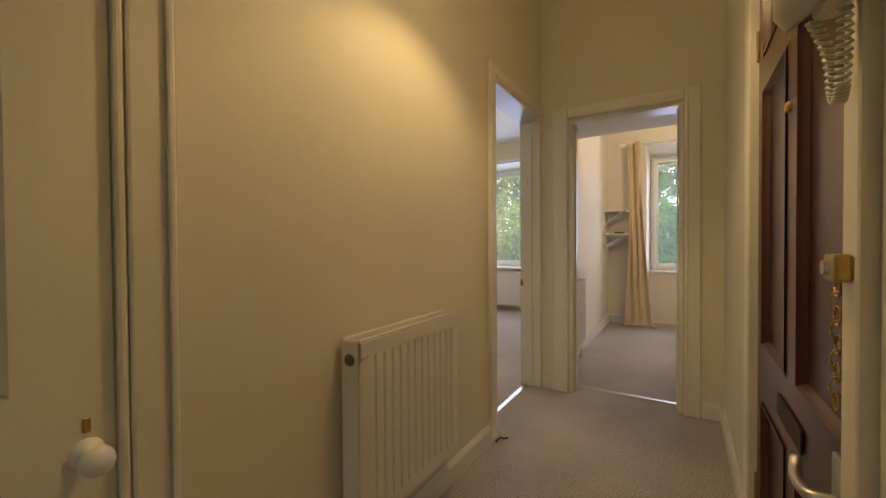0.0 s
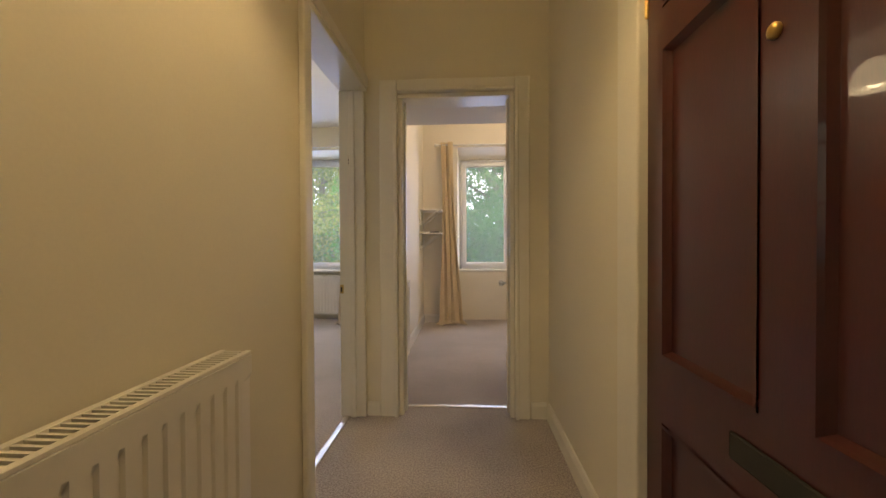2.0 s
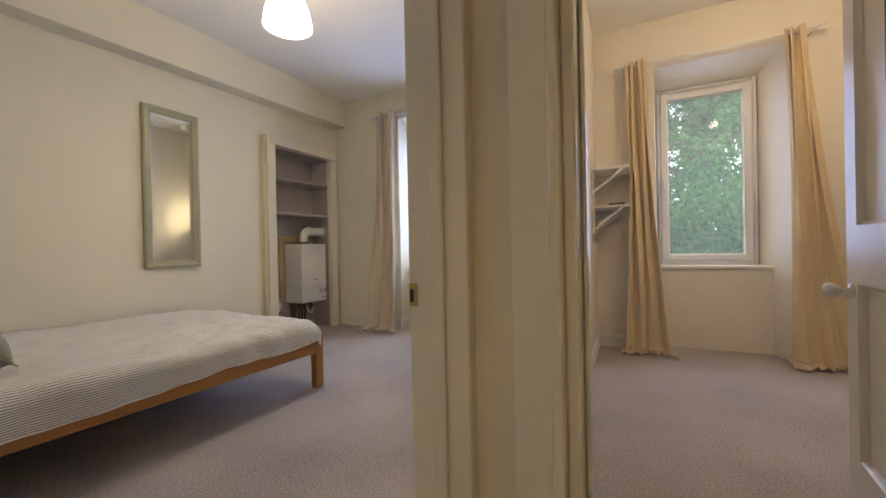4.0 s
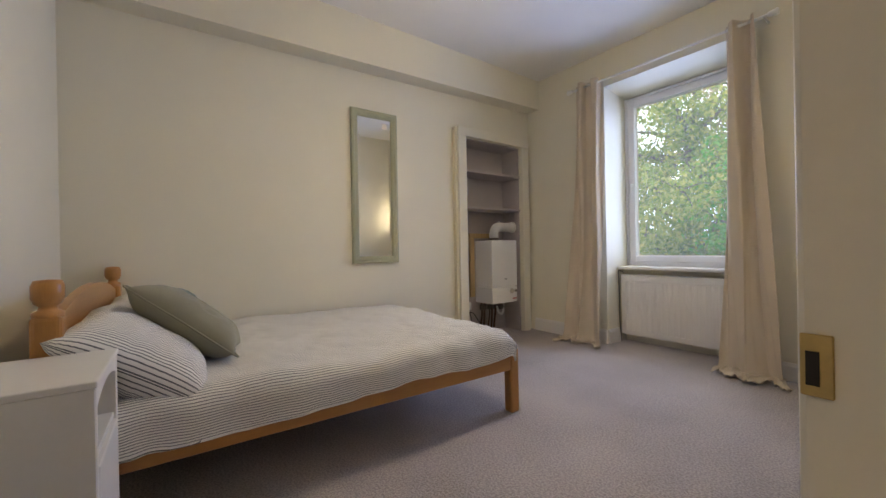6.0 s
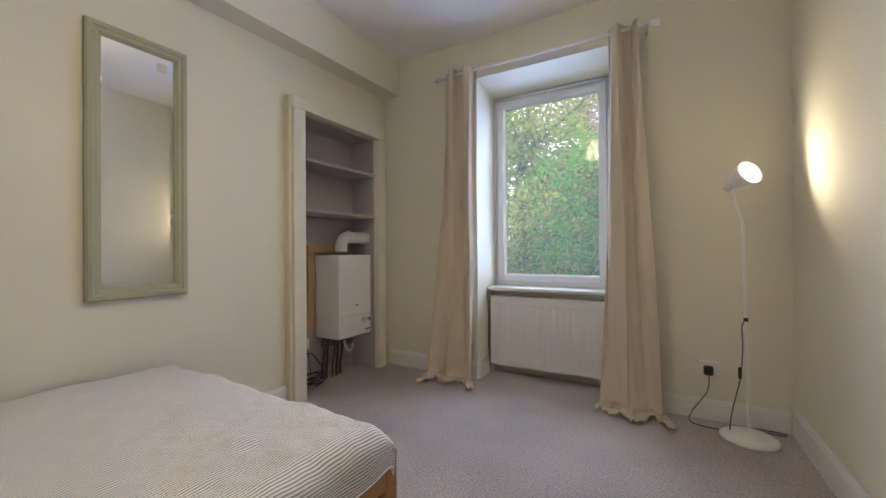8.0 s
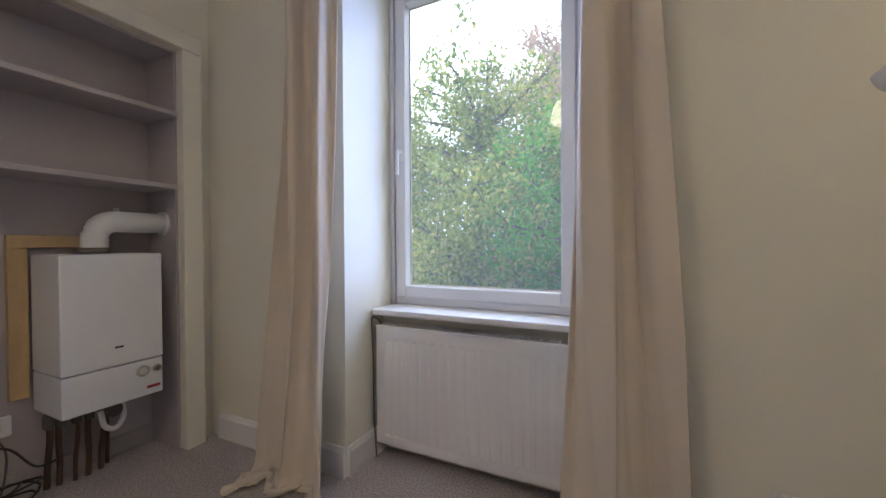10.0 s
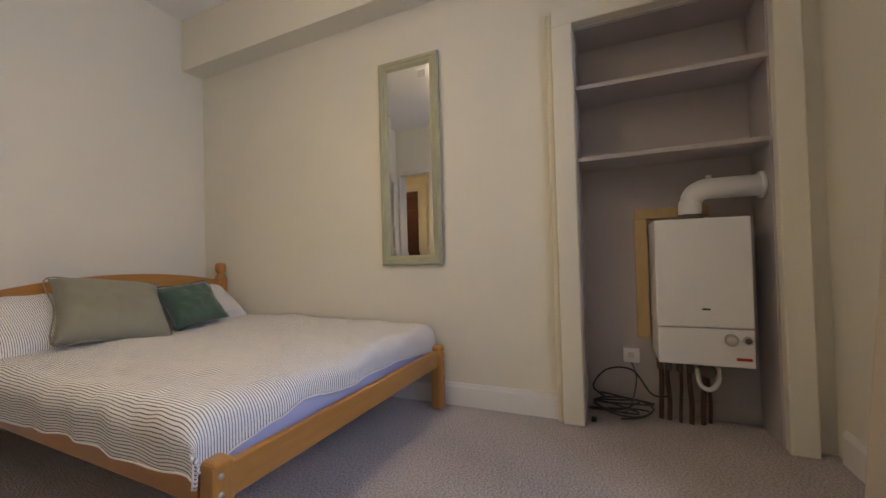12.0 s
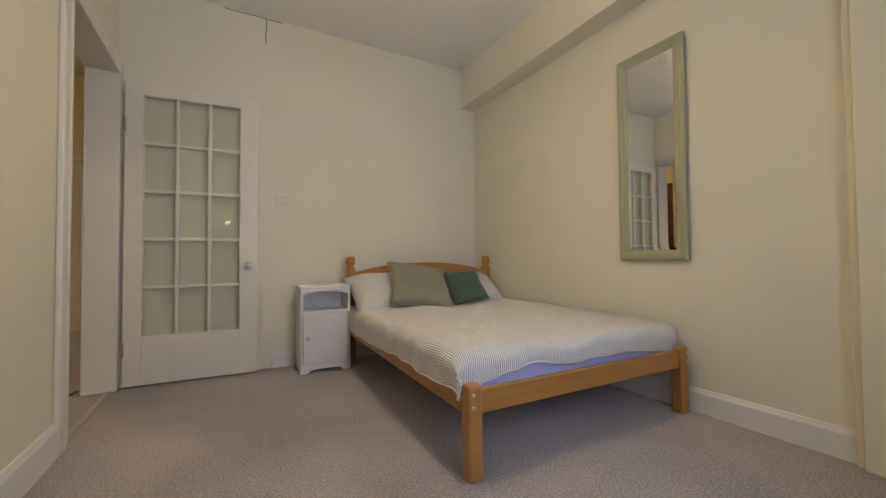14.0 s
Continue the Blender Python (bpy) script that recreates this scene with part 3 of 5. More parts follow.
# entrance door: hinges at the far end
ed = panel_door("entrance_door", pose(1.245, 1.980, 0, 0, 0, 90), "dark red-brown varnished six-panel entrance door, shut", 0.894, 2.03,
                [(0.086, 0.386, 0.795, 1.577), (0.490, 0.816, 0.788, 1.577), (0.086, 0.386, 1.678, 1.93), (0.490, 0.816, 1.678, 1.93), (0.086, 0.386, 0.16, 0.620), (0.490, 0.816, 0.16, 0.618)], M["red"])
# The letter slot's shaded hollow is drawn as a flush dark plate.
lb = box(bmesh.new(), 0.321, 0.556, 0.0005, 0.006, 0.676, 0.728, 0.004)
part("letter_slot", lb, M["dark"], ed, "letter slot, its shaded recess drawn as a flush dark plate")
sp = lathe(bmesh.new(), [(0.013, 0.0), (0.013, 0.006), (0.008, 0.010), (0.0, 0.011)], 16, (0.457, 0.0, 1.422), "y")
part("spyhole", sp, M["brass"], ed, "brass spyhole", True)
for z in (1.574, 1.686):
    part("screw_head", lathe(bmesh.new(), [(0.006, 0.0), (0.005, 0.003), (0.0, 0.004)], 10, (0.460, 0.0, z), "y"), M["brass"], ed)
part("paint_chip", box(bmesh.new(), 0.457, 0.463, 0.0, 0.0012, 1.606, 1.642), M["cream"], ed, "bare slit where a fitting was removed")
hd = bmesh.new()
box(hd, 0.068, 0.116, 0.0, 0.010, 0.58, 0.785, 0.004, 2)
tube(hd, smooth_curve([(0.092, 0.008, 0.715), (0.092, 0.036, 0.715), (0.106, 0.044, 0.714), (0.170, 0.042, 0.708), (0.205, 0.034, 0.722)], 5), 0.009, 10)
part("lever_handle", hd, M["steel"], ed, "dull steel lever handle on a long plate", True)
ch = bmesh.new()
box(ch, 0.049, 0.066, 0.001, 0.012, 1.070, 1.108, 0.003)
part("chain_plate", ch, M["brass"], ed, "brass chain plate")


def chain_links(n, top, sway):
    bm = bmesh.new()
    for i in range(n):
        z = top - i * 0.021
        pts = []
        for a in range(13):
            t = a * math.tau / 12
            u, v = 0.0075 * math.cos(t), 0.0145 * math.sin(t)
            off = sway * math.sin(i * 0.9)
            pts.append((0.066 + off + (u if i % 2 else 0.2 * u), 0.016 + (0.2 * u if i % 2 else u), z + v))
        tube(bm, pts, 0.0016, 6)
    return bm


part("chain", chain_links(10, 1.066, 0.003), M["brass"], ed, "hanging brass security chain", True)
for z in (0.3, 1.745):
    part("hinge", box(bmesh.new(), 0.888, 0.902, -0.002, 0.008, z - 0.05, z + 0.05, 0.003), M["brass"], ed, "brass butt hinge")

# keep of the night latch, on the frame
keep = thing("latch_keep", "brass night-latch keep on the door frame", "latch", (1.213, 1.946, 1.08))
part("body", box(bmesh.new(), 1.195, 1.2135, 1.924, 1.968, 1.062, 1.097, 0.004, 2), M["brass"], keep)
part("stud", lathe(bmesh.new(), [(0.010, 0.0), (0.009, -0.005), (0.0, -0.007)], 14, (1.195, 1.950, 1.079), "x"), M["steel"], keep)

# entry phone
ph = thing("entry_phone", "cream entry-phone handset with a coiled cord", "entry phone", (1.20, 1.844, 1.387))
part("back_plate", box(bmesh.new(), 1.172, 1.2055, 1.80, 1.925, 1.385, 1.60, 0.008, 2), M["cream"], ph)
hs = bmesh.new()
tube(hs, smooth_curve([(1.168, 1.912, 1.395), (1.150, 1.905, 1.43), (1.155, 1.89, 1.51), (1.165, 1.88, 1.58)], 5), [0.026] * 4 + [0.02] * 8 + [0.026] * 4, 12)
part("handset", hs, M["cream"], ph, "", True)
co = bmesh.new()
cp = smooth_curve([(1.172, 1.916, 1.385), (1.190, 1.928, 1.345), (1.197, 1.936, 1.300), (1.199, 1.930, 1.286), (1.199, 1.916, 1.300), (1.197, 1.900, 1.345), (1.194, 1.888, 1.39)], 40)
coil = []
for i, p in enumerate(cp):
    a = i * 0.9
    coil.append(p + Vector((0.006 * math.cos(a), 0.006 * math.sin(a), 0.004 * math.sin(a))))
part("coiled_cord", tube(co, coil, 0.0022, 6), M["cream"], ph, "coiled cream cord", True)

# hall cupboard door
cd = panel_door("cupboard_door", pose(0.112, 1.547, 0, 0, 0, -90), "cream painted panelled cupboard door, shut", 0.805, 1.985,
                [(0.128, 0.68, 0.86, 1.86), (0.128, 0.68, 0.14, 0.64)], M["trim"])
round_knob(cd, 0.042, 0.735, M["white"], "white china knob on a brass rose", 0.026)
part("key_plate", box(bmesh.new(), 0.036, 0.048, 0.0, 0.004, 0.772, 0.800, 0.002), M["brass"], cd, "small brass escutcheon")

# study door, open into the study
sd = panel_door("study_door", pose(1.016, 4.36, 0, 0, 0, 84), "cream gloss panelled door standing open into the study", 0.745, 1.975,
                [(0.10, 0.34, 0.95, 1.88), (0.41, 0.645, 0.95, 1.88), (0.10, 0.34, 0.2, 0.78), (0.41, 0.645, 0.2, 0.78)], M["trim"])
round_knob(sd, 0.69, 0.745, M["white"], "white china door knob", 0.026)
for z in (0.3, 1.7):
    part("hinge", box(bmesh.new(), -0.010, 0.010, -0.003, 0.008, z - 0.05, z + 0.05, 0.003), M["brass"], sd, "brass butt hinge")

# strike plate and old holes on the bedroom jamb
stp = thing("strike_plate", "worn brass strike plate on the bedroom door jamb", "strike plate", (-0.04, 4.126, 0.80))
part("plate", box(bmesh.new(), -0.044, -0.022, 4.1235, 4.127, 0.775, 0.83, 0.001), M["brass"], stp)
part("slot", box(bmesh.new(), -0.040, -0.031, 4.122, 4.1232, 0.785, 0.815), M["dark"], stp, "dark latch slot")
hp_ = thing("hook_plate", "small dark metal hook plate high on the door jamb", "hook", (0.02, 4.126, 1.60))
part("plate", box(bmesh.new(), 0.012, 0.022, 4.124, 4.127, 1.565, 1.635, 0.001), M["cream"], hp_)
for z in (1.585, 1.605):
    part("screw_head", lathe(bmesh.new(), [(0.005, 0.0), (0.004, -0.003), (0.0, -0.004)], 8, (0.017, 4.124, z), "y"), M["dark"], hp_)


# ---- radiators ----
def radiator(name, m, L, z0, z1, depth, flutes, material, label, valve="left", groove=0.009, wide=0.36):
    """Panel radiator: length along x, front towards -y, back at y=0."""
    r = thing(name, label, "radiator", m=m)
    f = -depth
    bm = bmesh.new()
    n = flutes
    pts = []
    edge = 0.045
    pts.append((0.002, f + 0.006))
    pts.append((edge, f))
    step = (L - 2 * edge) / n
    for i in range(n):
        x = edge + i * step
        pts += [(x + step * (0.5 - wide / 2 - 0.1), f), (x + step * (0.5 - wide / 2), f + groove), (x + step * (0.5 + wide / 2), f + groove), (x + step * (0.5 + wide / 2 + 0.1), f)]
    pts += [(L - edge, f), (L - 0.002, f + 0.006)]
    zs = (z0 + 0.005, z0 + 0.045, z0 + 0.055, z1 - 0.065, z1 - 0.05, z1 - 0.006)
    rows = []
    for k, z in enumerate(zs):
        deep = 1.0 if 2 <= k <= 3 else 0.0
        rows.append([bm.verts.new((x, f + (y - f) * (deep if abs(y - f - groove) < 1e-6 else 1.0), z)) for x, y in pts])
    for a, b in zip(rows, rows[1:]):
        for i in range(len(pts) - 1):
            bm.faces.new((a[i], a[i + 1], b[i + 1], b[i]))
    back = [[bm.verts.new((x, f + 0.018, z)) for x, y in pts] for z in (zs[0], zs[-1])]
    for i in range(len(pts) - 1):
        bm.faces.new((rows[0][i], back[0][i], back[0][i + 1], rows[0][i + 1]))
        bm.faces.new((rows[-1][i], rows[-1][i + 1], back[1][i + 1], back[1][i]))
        bm.faces.new((back[0][i], back[1][i], back[1][i + 1], back[0][i + 1]))
    bmesh.ops.recalc_face_normals(bm, faces=bm.faces)
    part("front_panel", bm, material, r)
    part("back_panel", box(bmesh.new(), 0.012, L - 0.012, -0.028, -0.014, z0 + 0.005, z1 - 0.006, 0.003), material, r)
    for x in (0.0, L - 0.010):
        part("side_panel", box(bmesh.new(), x, x + 0.010, f + 0.010, -0.010, z0 + 0.01, z1 - 0.002, 0.002), material, r)
    g = bmesh.new()
    box(g, 0.0, L, f + 0.002, f + 0.016, z1 - 0.005, z1 + 0.003, 0.001)
    box(g, 0.0, L, -0.024, -0.010, z1 - 0.005, z1 + 0.003, 0.001)
    k = int(L / 0.016)
    for i in range(k + 1):
        x = 0.002 + i * (L - 0.012) / k
        box(g, x, x + 0.006, f + 0.014, -0.022, z1 - 0.004, z1 + 0.001)
    part("top_grille", g, material, r, "slotted top grille")
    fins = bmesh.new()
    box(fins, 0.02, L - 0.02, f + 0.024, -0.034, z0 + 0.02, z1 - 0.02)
    part("convector_fins", fins, M["murk"], r, "dark fins inside")
    x = -0.002 if valve == "left" else L + 0.002
    sgn = -1 if valve == "left" else 1
    v = bmesh.new()
    lathe(v, [(0.019, 0), (0.019, 0.004 * sgn), (0.013, 0.006 * sgn), (0.011, 0.012 * sgn), (0.0, 0.013 * sgn)], 16, (x, f / 2 - 0.004, z1 - 0.06), "x")
    part("air_valve", v, M["murk"], r, "dull metal bleed plug", True)
    p = bmesh.new()
    tube(p, smooth_curve([(x - sgn * 0.01, f / 2, z0 + 0.045), (x + sgn * 0.035, f / 2, z0 + 0.045), (x + sgn * 0.04, f / 2, z0 + 0.02), (x + sgn * 0.04, f / 2, 0.0)], 4), 0.0085, 10)
    part("pipe", p, M["radwhite"], r, "painted pipe", True)
    for bx in (L * 0.25, L * 0.75):
        part("bracket", box(bmesh.new(), bx - 0.015, bx + 0.015, -0.014, 0.0, z0 + 0.05, z1 - 0.05), M["steel"], r)
    return r


radiator("radiator", pose(0.120, 2.104, 0, 0, 0, 90), 0.598, 0.22, 0.817, 0.092, 12, M["radiator"], "cream fluted panel radiator on the hall wall", "left", 0.006, 0.14)
radiator("radiator", pose(-1.885, 7.262, 0, 0, 0, 0), 0.885, 0.075, 0.634, 0.105, 17, M["radwhite"], "white double panel radiator under the window", "left", 0.0024, 0.5)
radiator("radiator", pose(0.147, 4.47, 0, 0, 0, 90), 0.60, 0.15, 0.765, 0.112, 12, M["radwhite"], "white panel radiator on the study wall", "right", 0.008, 0.2)


# ---- curtains ----
def curtain(name, label, material, xl, xr, y, ztop, folds, amp, puddle, seed, lean=0.0):
    """Hanging cloth: xl and xr are (top, middle, bottom) edges; it gathers and spills on the carpet."""
    rng = random.Random(seed)
    c = thing(name, label, "curtain", base=((xl[2] + xr[2]) / 2, y, 0))
    bm = bmesh.new()
    nu, nz = 110, 84
    ph = [rng.uniform(0, 6.28) for _ in range(5)]
    grid = []

    def mid(tri, t):
        a, b, d = tri
        return a * (1 - t) ** 2 + 2 * (1 - t) * t * (2 * b - (a + d) / 2) + d * t * t

    extra = 0.30
    for j in range(nz + 1):
        run = j / nz * (ztop + extra)
        t = min(1.0, run / ztop)
        past = max(0.0, run - (ztop - 0.07))
        row = []
        for i in range(nu + 1):
            u = i / nu
            x = mid(xl, t) + (mid(xr, t) - mid(xl, t)) * u
            a = amp * (1.0 - 0.2 * t)
            warp = u + 0.05 * math.sin(2.3 * t + ph[0]) + 0.03 * math.sin(9 * u + ph[1])
            w = math.sin(warp * folds * math.tau + 0.9 * math.sin(2.2 * t + ph[2]))
            w = math.copysign(abs(w) ** 0.75, w)
            small = 0.12 * math.sin(warp * folds * 2.7 * math.tau + 3 * t + ph[3])
            yy = y + a * (w + small) / 1.15 + 0.012 * math.sin(5 * t + ph[3] + 4 * u) - lean * t * t
            x += 0.010 * math.sin(warp * folds * 2 * math.tau + ph[4]) + 0.010 * math.sin(5 * t + 11 * u)
            crease = noise.noise(Vector((x * 6, t * 5, seed)))
            yy += 0.010 * t * crease
            zz = ztop - run
            if past > 0:
                k = min(1.0, past / 0.37)
                n1 = noise.noise(Vector((u * 5, 1.7 * k, seed)))
                n2 = noise.noise(Vector((u * 11, 5 * k, seed + 5)))
                yy -= puddle * k * (0.8 + 1.5 * n1) + 0.03 * math.sin(k * 7 + 9 * u) * k
                x += 0.035 * k * n1 + 0.02 * k * n2 + 0.09 * k * (u - 0.35)
                zz = max(0.006, 0.07 - past) + 0.055 * abs(math.sin(k * 6.5 + 8 * n1 + u * 7)) * (1 - 0.55 * k) * min(1, k * 4)
            row.append(bm.verts.new((x, min(yy, y + amp + 0.02), max(0.005, zz))))
        grid.append(row)
    for j in range(nz):
        for i in range(nu):
            bm.faces.new((grid[j][i], grid[j + 1][i], grid[j + 1][i + 1], grid[j][i + 1]))
    cl = part("cloth", bm, material, c, "", True)
    so = cl.modifiers.new("thickness", "SOLIDIFY")
    so.thickness = 0.003
    w0 = xr[0] - xl[0]
    n = max(3, int(folds + 1))
    for k in range(n):
        xx = xl[0] + w0 * (k + 0.5) / n
        ring = tube(bmesh.new(), [(xx + 0.014 * math.cos(q * math.tau / 12), y - amp * 0.2 + 0.018 * math.sin(q * math.tau / 12), ztop - 0.038 + 0.010 * math.cos(q * math.tau / 12)) for q in range(13)], 0.003, 6)
        part("eyelet", ring, M["steel"], c, "small steel eyelet", True)
    return c


curtain("curtain", "beige cotton curtain gathered beside the bedroom window, pooling on the carpet", M["curtain"], (-2.14, -2.17, -2.27), (-1.875, -1.88, -1.885), 6.865, 2.435, 2.1, 0.048, 0.10, 3, 0.04)
curtain("curtain", "beige cotton curtain hanging to the floor in a crumpled heap", M["curtain"], (-0.945, -0.96, -0.985), (-0.755, -0.71, -0.655), 6.865, 2.435, 1.6, 0.050, 0.10, 8, 0.02)
curtain("curtain", "cream cotton curtain beside the study window, bunched on the floor", M["cream_curtain"], (0.405, 0.42, 0.39), (0.565, 0.60, 0.70), 6.95, 2.45, 3, 0.035, 0.09, 12, 0.04)
curtain("curtain", "cream cotton curtain drawn back at the study window", M["cream_curtain"], (1.455, 1.475, 1.46), (1.57, 1.68, 1.90), 6.95, 2.45, 3, 0.035, 0.09, 15, 0.03)


def curtain_rail(label, x0, x1, y, wall, z):
    r = thing("curtain_rail", label, "curtain rail", base=((x0 + x1) / 2, wall, z))
    part("rod", tube(bmesh.new(), [(x0, y, z), (x1, y, z)], 0.010, 12), M["white"], r, "", True)
    for x, s in ((x0, -1), (x1, 1)):
        part("finial", lathe(bmesh.new(), [(0.011, 0), (0.016, 0.004 * s), (0.018, 0.02 * s), (0.023, 0.05 * s), (0.019, 0.056 * s), (0.0, 0.057 * s)], 16, (x, y, z), "x"), M["white"], r, "", True)
    for x in (x0 + 0.02, x1 - 0.02):
        part("bracket", tube(bmesh.new(), [(x, wall, z - 0.004), (x, y - 0.008, z - 0.004)], 0.007, 8), M["white"], r, "", True)


curtain_rail("thin white curtain rod over the bedroom window", -2.17, -0.70, 6.868, 6.98, 2.395)
curtain_rail("thin white curtain rod over the study window", 0.37, 1.63, 6.953, 7.05, 2.412)

# ---- bed ----
BED = pose(-1.418, 5.256, 0, 0, 0, -1.7)
bed = thing("double_bed", "orange-toned pine double bed frame with an arched headboard", "bed", m=BED)


def post(x, y, w, d, h):
    bm = bmesh.new()
    box(bm, x - w / 2, x + w / 2, y - d / 2, y + d / 2, 0, h, 0.014, 3)
    return bm


for x in (-0.036, -1.324):
    p = part("foot_post", post(x, -0.036, 0.062, 0.064, 0.352), M["pineup"], bed, "rounded square pine post")
    for z in (0.272, 0.318):
        part("bolt", lathe(bmesh.new(), [(0.008, 0.0), (0.007, 0.003), (0.0, 0.004)], 12, (x + (0.012 if x > -1 else -0.012), -0.0045, z), "y"), M["steel"], p, "steel bolt head", True)
for x in (-0.036, -1.324):
    bm = post(x, -1.86, 0.07, 0.07, 0.74)
    hp_ = part("head_post", bm, M["pineup"], bed, "turned pine bedpost")
    part("finial", lathe(bmesh.new(), [(0.034, 0.735), (0.036, 0.748), (0.022, 0.756), (0.020, 0.766), (0.030, 0.774), (0.036, 0.79), (0.036, 0.825), (0.030, 0.840), (0.0, 0.843)], 20, (x, -1.86, 0)), M["pineup"], hp_, "", True)
part("end_rail", box(bmesh.new(), -1.292, -0.068, -0.048, -0.020, 0.240, 0.330, 0.005, 2), M["pine"], bed)
MSIDE = mat("lacquered_pine_lengthwise", (0.47, 0.225, 0.055), 0.32, vary=0.1, scale=5, fine=26, bump=0.05, second=(0.31, 0.135, 0.032), stretch=(9, 1.0, 9), coat=0.2)
MEND = mat("lacquered_pine_crosswise", (0.47, 0.225, 0.055), 0.32, vary=0.1, scale=5, fine=26, bump=0.05, second=(0.31, 0.135, 0.032), stretch=(1.0, 9, 9), coat=0.2)
bpy.data.objects["end_rail"].data.materials[0] = MEND
for x in (-0.030, -1.354):
    part("side_rail", box(bmesh.new(), x, x + 0.024, -1.826, -0.069, 0.240, 0.330, 0.005, 2), MSIDE, bed)
hb = bmesh.new()
top, bot = [], []
for i in range(25):
    x = -1.29 + 1.218 * i / 24
    u = (x + 0.68) / 0.61
    top.append((x, 0.79 - 0.072 * u * u))
    bot.append((x, 0.60 - 0.01 * u * u))
prism(hb, top + bot[::-1], -1.874, -1.846, "y")
part("headboard_rail", hb, MEND, bed, "arched pine top rail")
part("headboard_lower_rail", box(bmesh.new(), -1.288, -0.072, -1.872, -1.848, 0.36, 0.46, 0.005), MEND, bed)
for k in range(10):
    y = -0.16 - k * 0.175
    part("slat", box(bmesh.new(), -1.33, -0.03, y - 0.035, y + 0.035, 0.246, 0.262, 0.002), MEND, bed)

mt = thing("mattress", "mattress in a pale lilac fitted sheet on the bed slats", "mattress", m=BED)
bm = box(bmesh.new(), -1.322, -0.040, -1.80, -0.090, 0.263, 0.425, 0.045, 4)
for v in bm.verts:
    v.co.z += 0.006 * noise.noise(v.co * 5)
part("cover", bm, M["sheet"], mt, "", True)


def duvet():
    d = thing("duvet", "white duvet with fine slate stripes spread over the mattress", "duvet", m=BED)
    bm = bmesh.new()
    uvl = bm.loops.layers.uv.new("UVMap")
    ns, nt_ = 130, 150
    smax, tmax = 1.50, 1.72
    rows, coords = [], {}
    r = 0.07
    for j in range(nt_ + 1):
        row = []
        tt = j / nt_
        for i in range(ns + 1):
            s = i / ns * smax
            side_len = smax + 0.012 + 0.007 * math.sin(8 * tt + 1) + 0.004 * math.sin(19 * tt) - 0.045 * tt
            s = min(s, side_len) if i == ns else s * side_len / smax
            foot = 1.788 + 0.075 * max(0, (s - 1.12) / 0.3) + 0.035 * max(0, 1 - s / 0.9) + 0.006 * math.sin(11 * s) + 0.004 * math.sin(23 * s + 1)
            t = tt * foot
            s0 = 1.294
            x, ds = -1.345 + s, 0.0
            if s > s0:
                a = min((s - s0) / r, math.pi / 2)
                x = -1.345 + s0 + r * math.sin(a)
                ds = r * (1 - math.cos(a)) + max(0, s - s0 - r * math.pi / 2)
            t0 = 1.652
            y, dt = -1.78 + t, 0.0
            if t > t0:
                a = min((t - t0) / r, math.pi / 2)
                y = -1.78 + t0 + r * math.sin(a)
                dt = r * (1 - math.cos(a)) + max(0, t - t0 - r * math.pi / 2)
            p = Vector((s * 2.1, t * 2.1, 0.3))
            puff = 0.016 * noise.noise(p) + 0.008 * noise.noise(p * 3.1) + 0.004 * noise.noise(Vector((s * 14, t * 9, 2)))
            puff += 0.0045 * abs(noise.noise(Vector((s * 6 - t * 3, t * 7 + s * 2, 11)))) + 0.0022 * noise.noise(Vector((s * 26, t * 17, 5)))
            ruck = min(1, max(0, (t - 0.9) / 0.5)) * min(1, max(0, (s - 0.5) / 0.4))
            puff += ruck * (0.012 * abs(noise.noise(Vector((s * 7 + t * 5, t * 6 - s * 4, 21)))) + 0.005 * noise.noise(Vector((s * 15 - t * 9, t * 13, 3))))
            ridge = 0.012 * max(0, noise.noise(Vector((s * 5 + t * 2, t * 4, 7)))) ** 1
            z = 0.462 + puff + ridge - ds - dt * max(0.2, 1 - ds / 0.08)
            if ds > 0.03:
                x += 0.006 * math.sin(t * 23 + 2 * math.sin(5 * t)) * min(1, ds / 0.08)
            if dt > 0.03:
                y += 0.008 * math.sin(s * 19) * min(1, dt / 0.06)
            z = max(z, 0.268)
            v = bm.verts.new((x, y, z))
            coords[v] = (s, t)
            row.append(v)
        rows.append(row)
    for j in range(nt_):
        for i in range(ns):
            f = bm.faces.new((rows[j][i], rows[j][i + 1], rows[j + 1][i + 1], rows[j + 1][i]))
            for lo in f.loops:
                lo[uvl].uv = coords[lo.vert]
    foot = [v.co.copy() for v in rows[-1]]
    side = [row[-1].co.copy() for row in rows]
    part("foot_hem", tube(bmesh.new(), foot[::2], 0.003, 6), M["cotton"], d, "stitched hem", True)
    part("side_hem", tube(bmesh.new(), side[::2], 0.003, 6), M["cotton"], d, "stitched hem", True)
    ob = part("cover", bm, M["stripe"], d, "", True)
    so = ob.modifiers.new("thickness", "SOLIDIFY")
    so.thickness, so.offset = 0.010, -1
    return d


duvet()


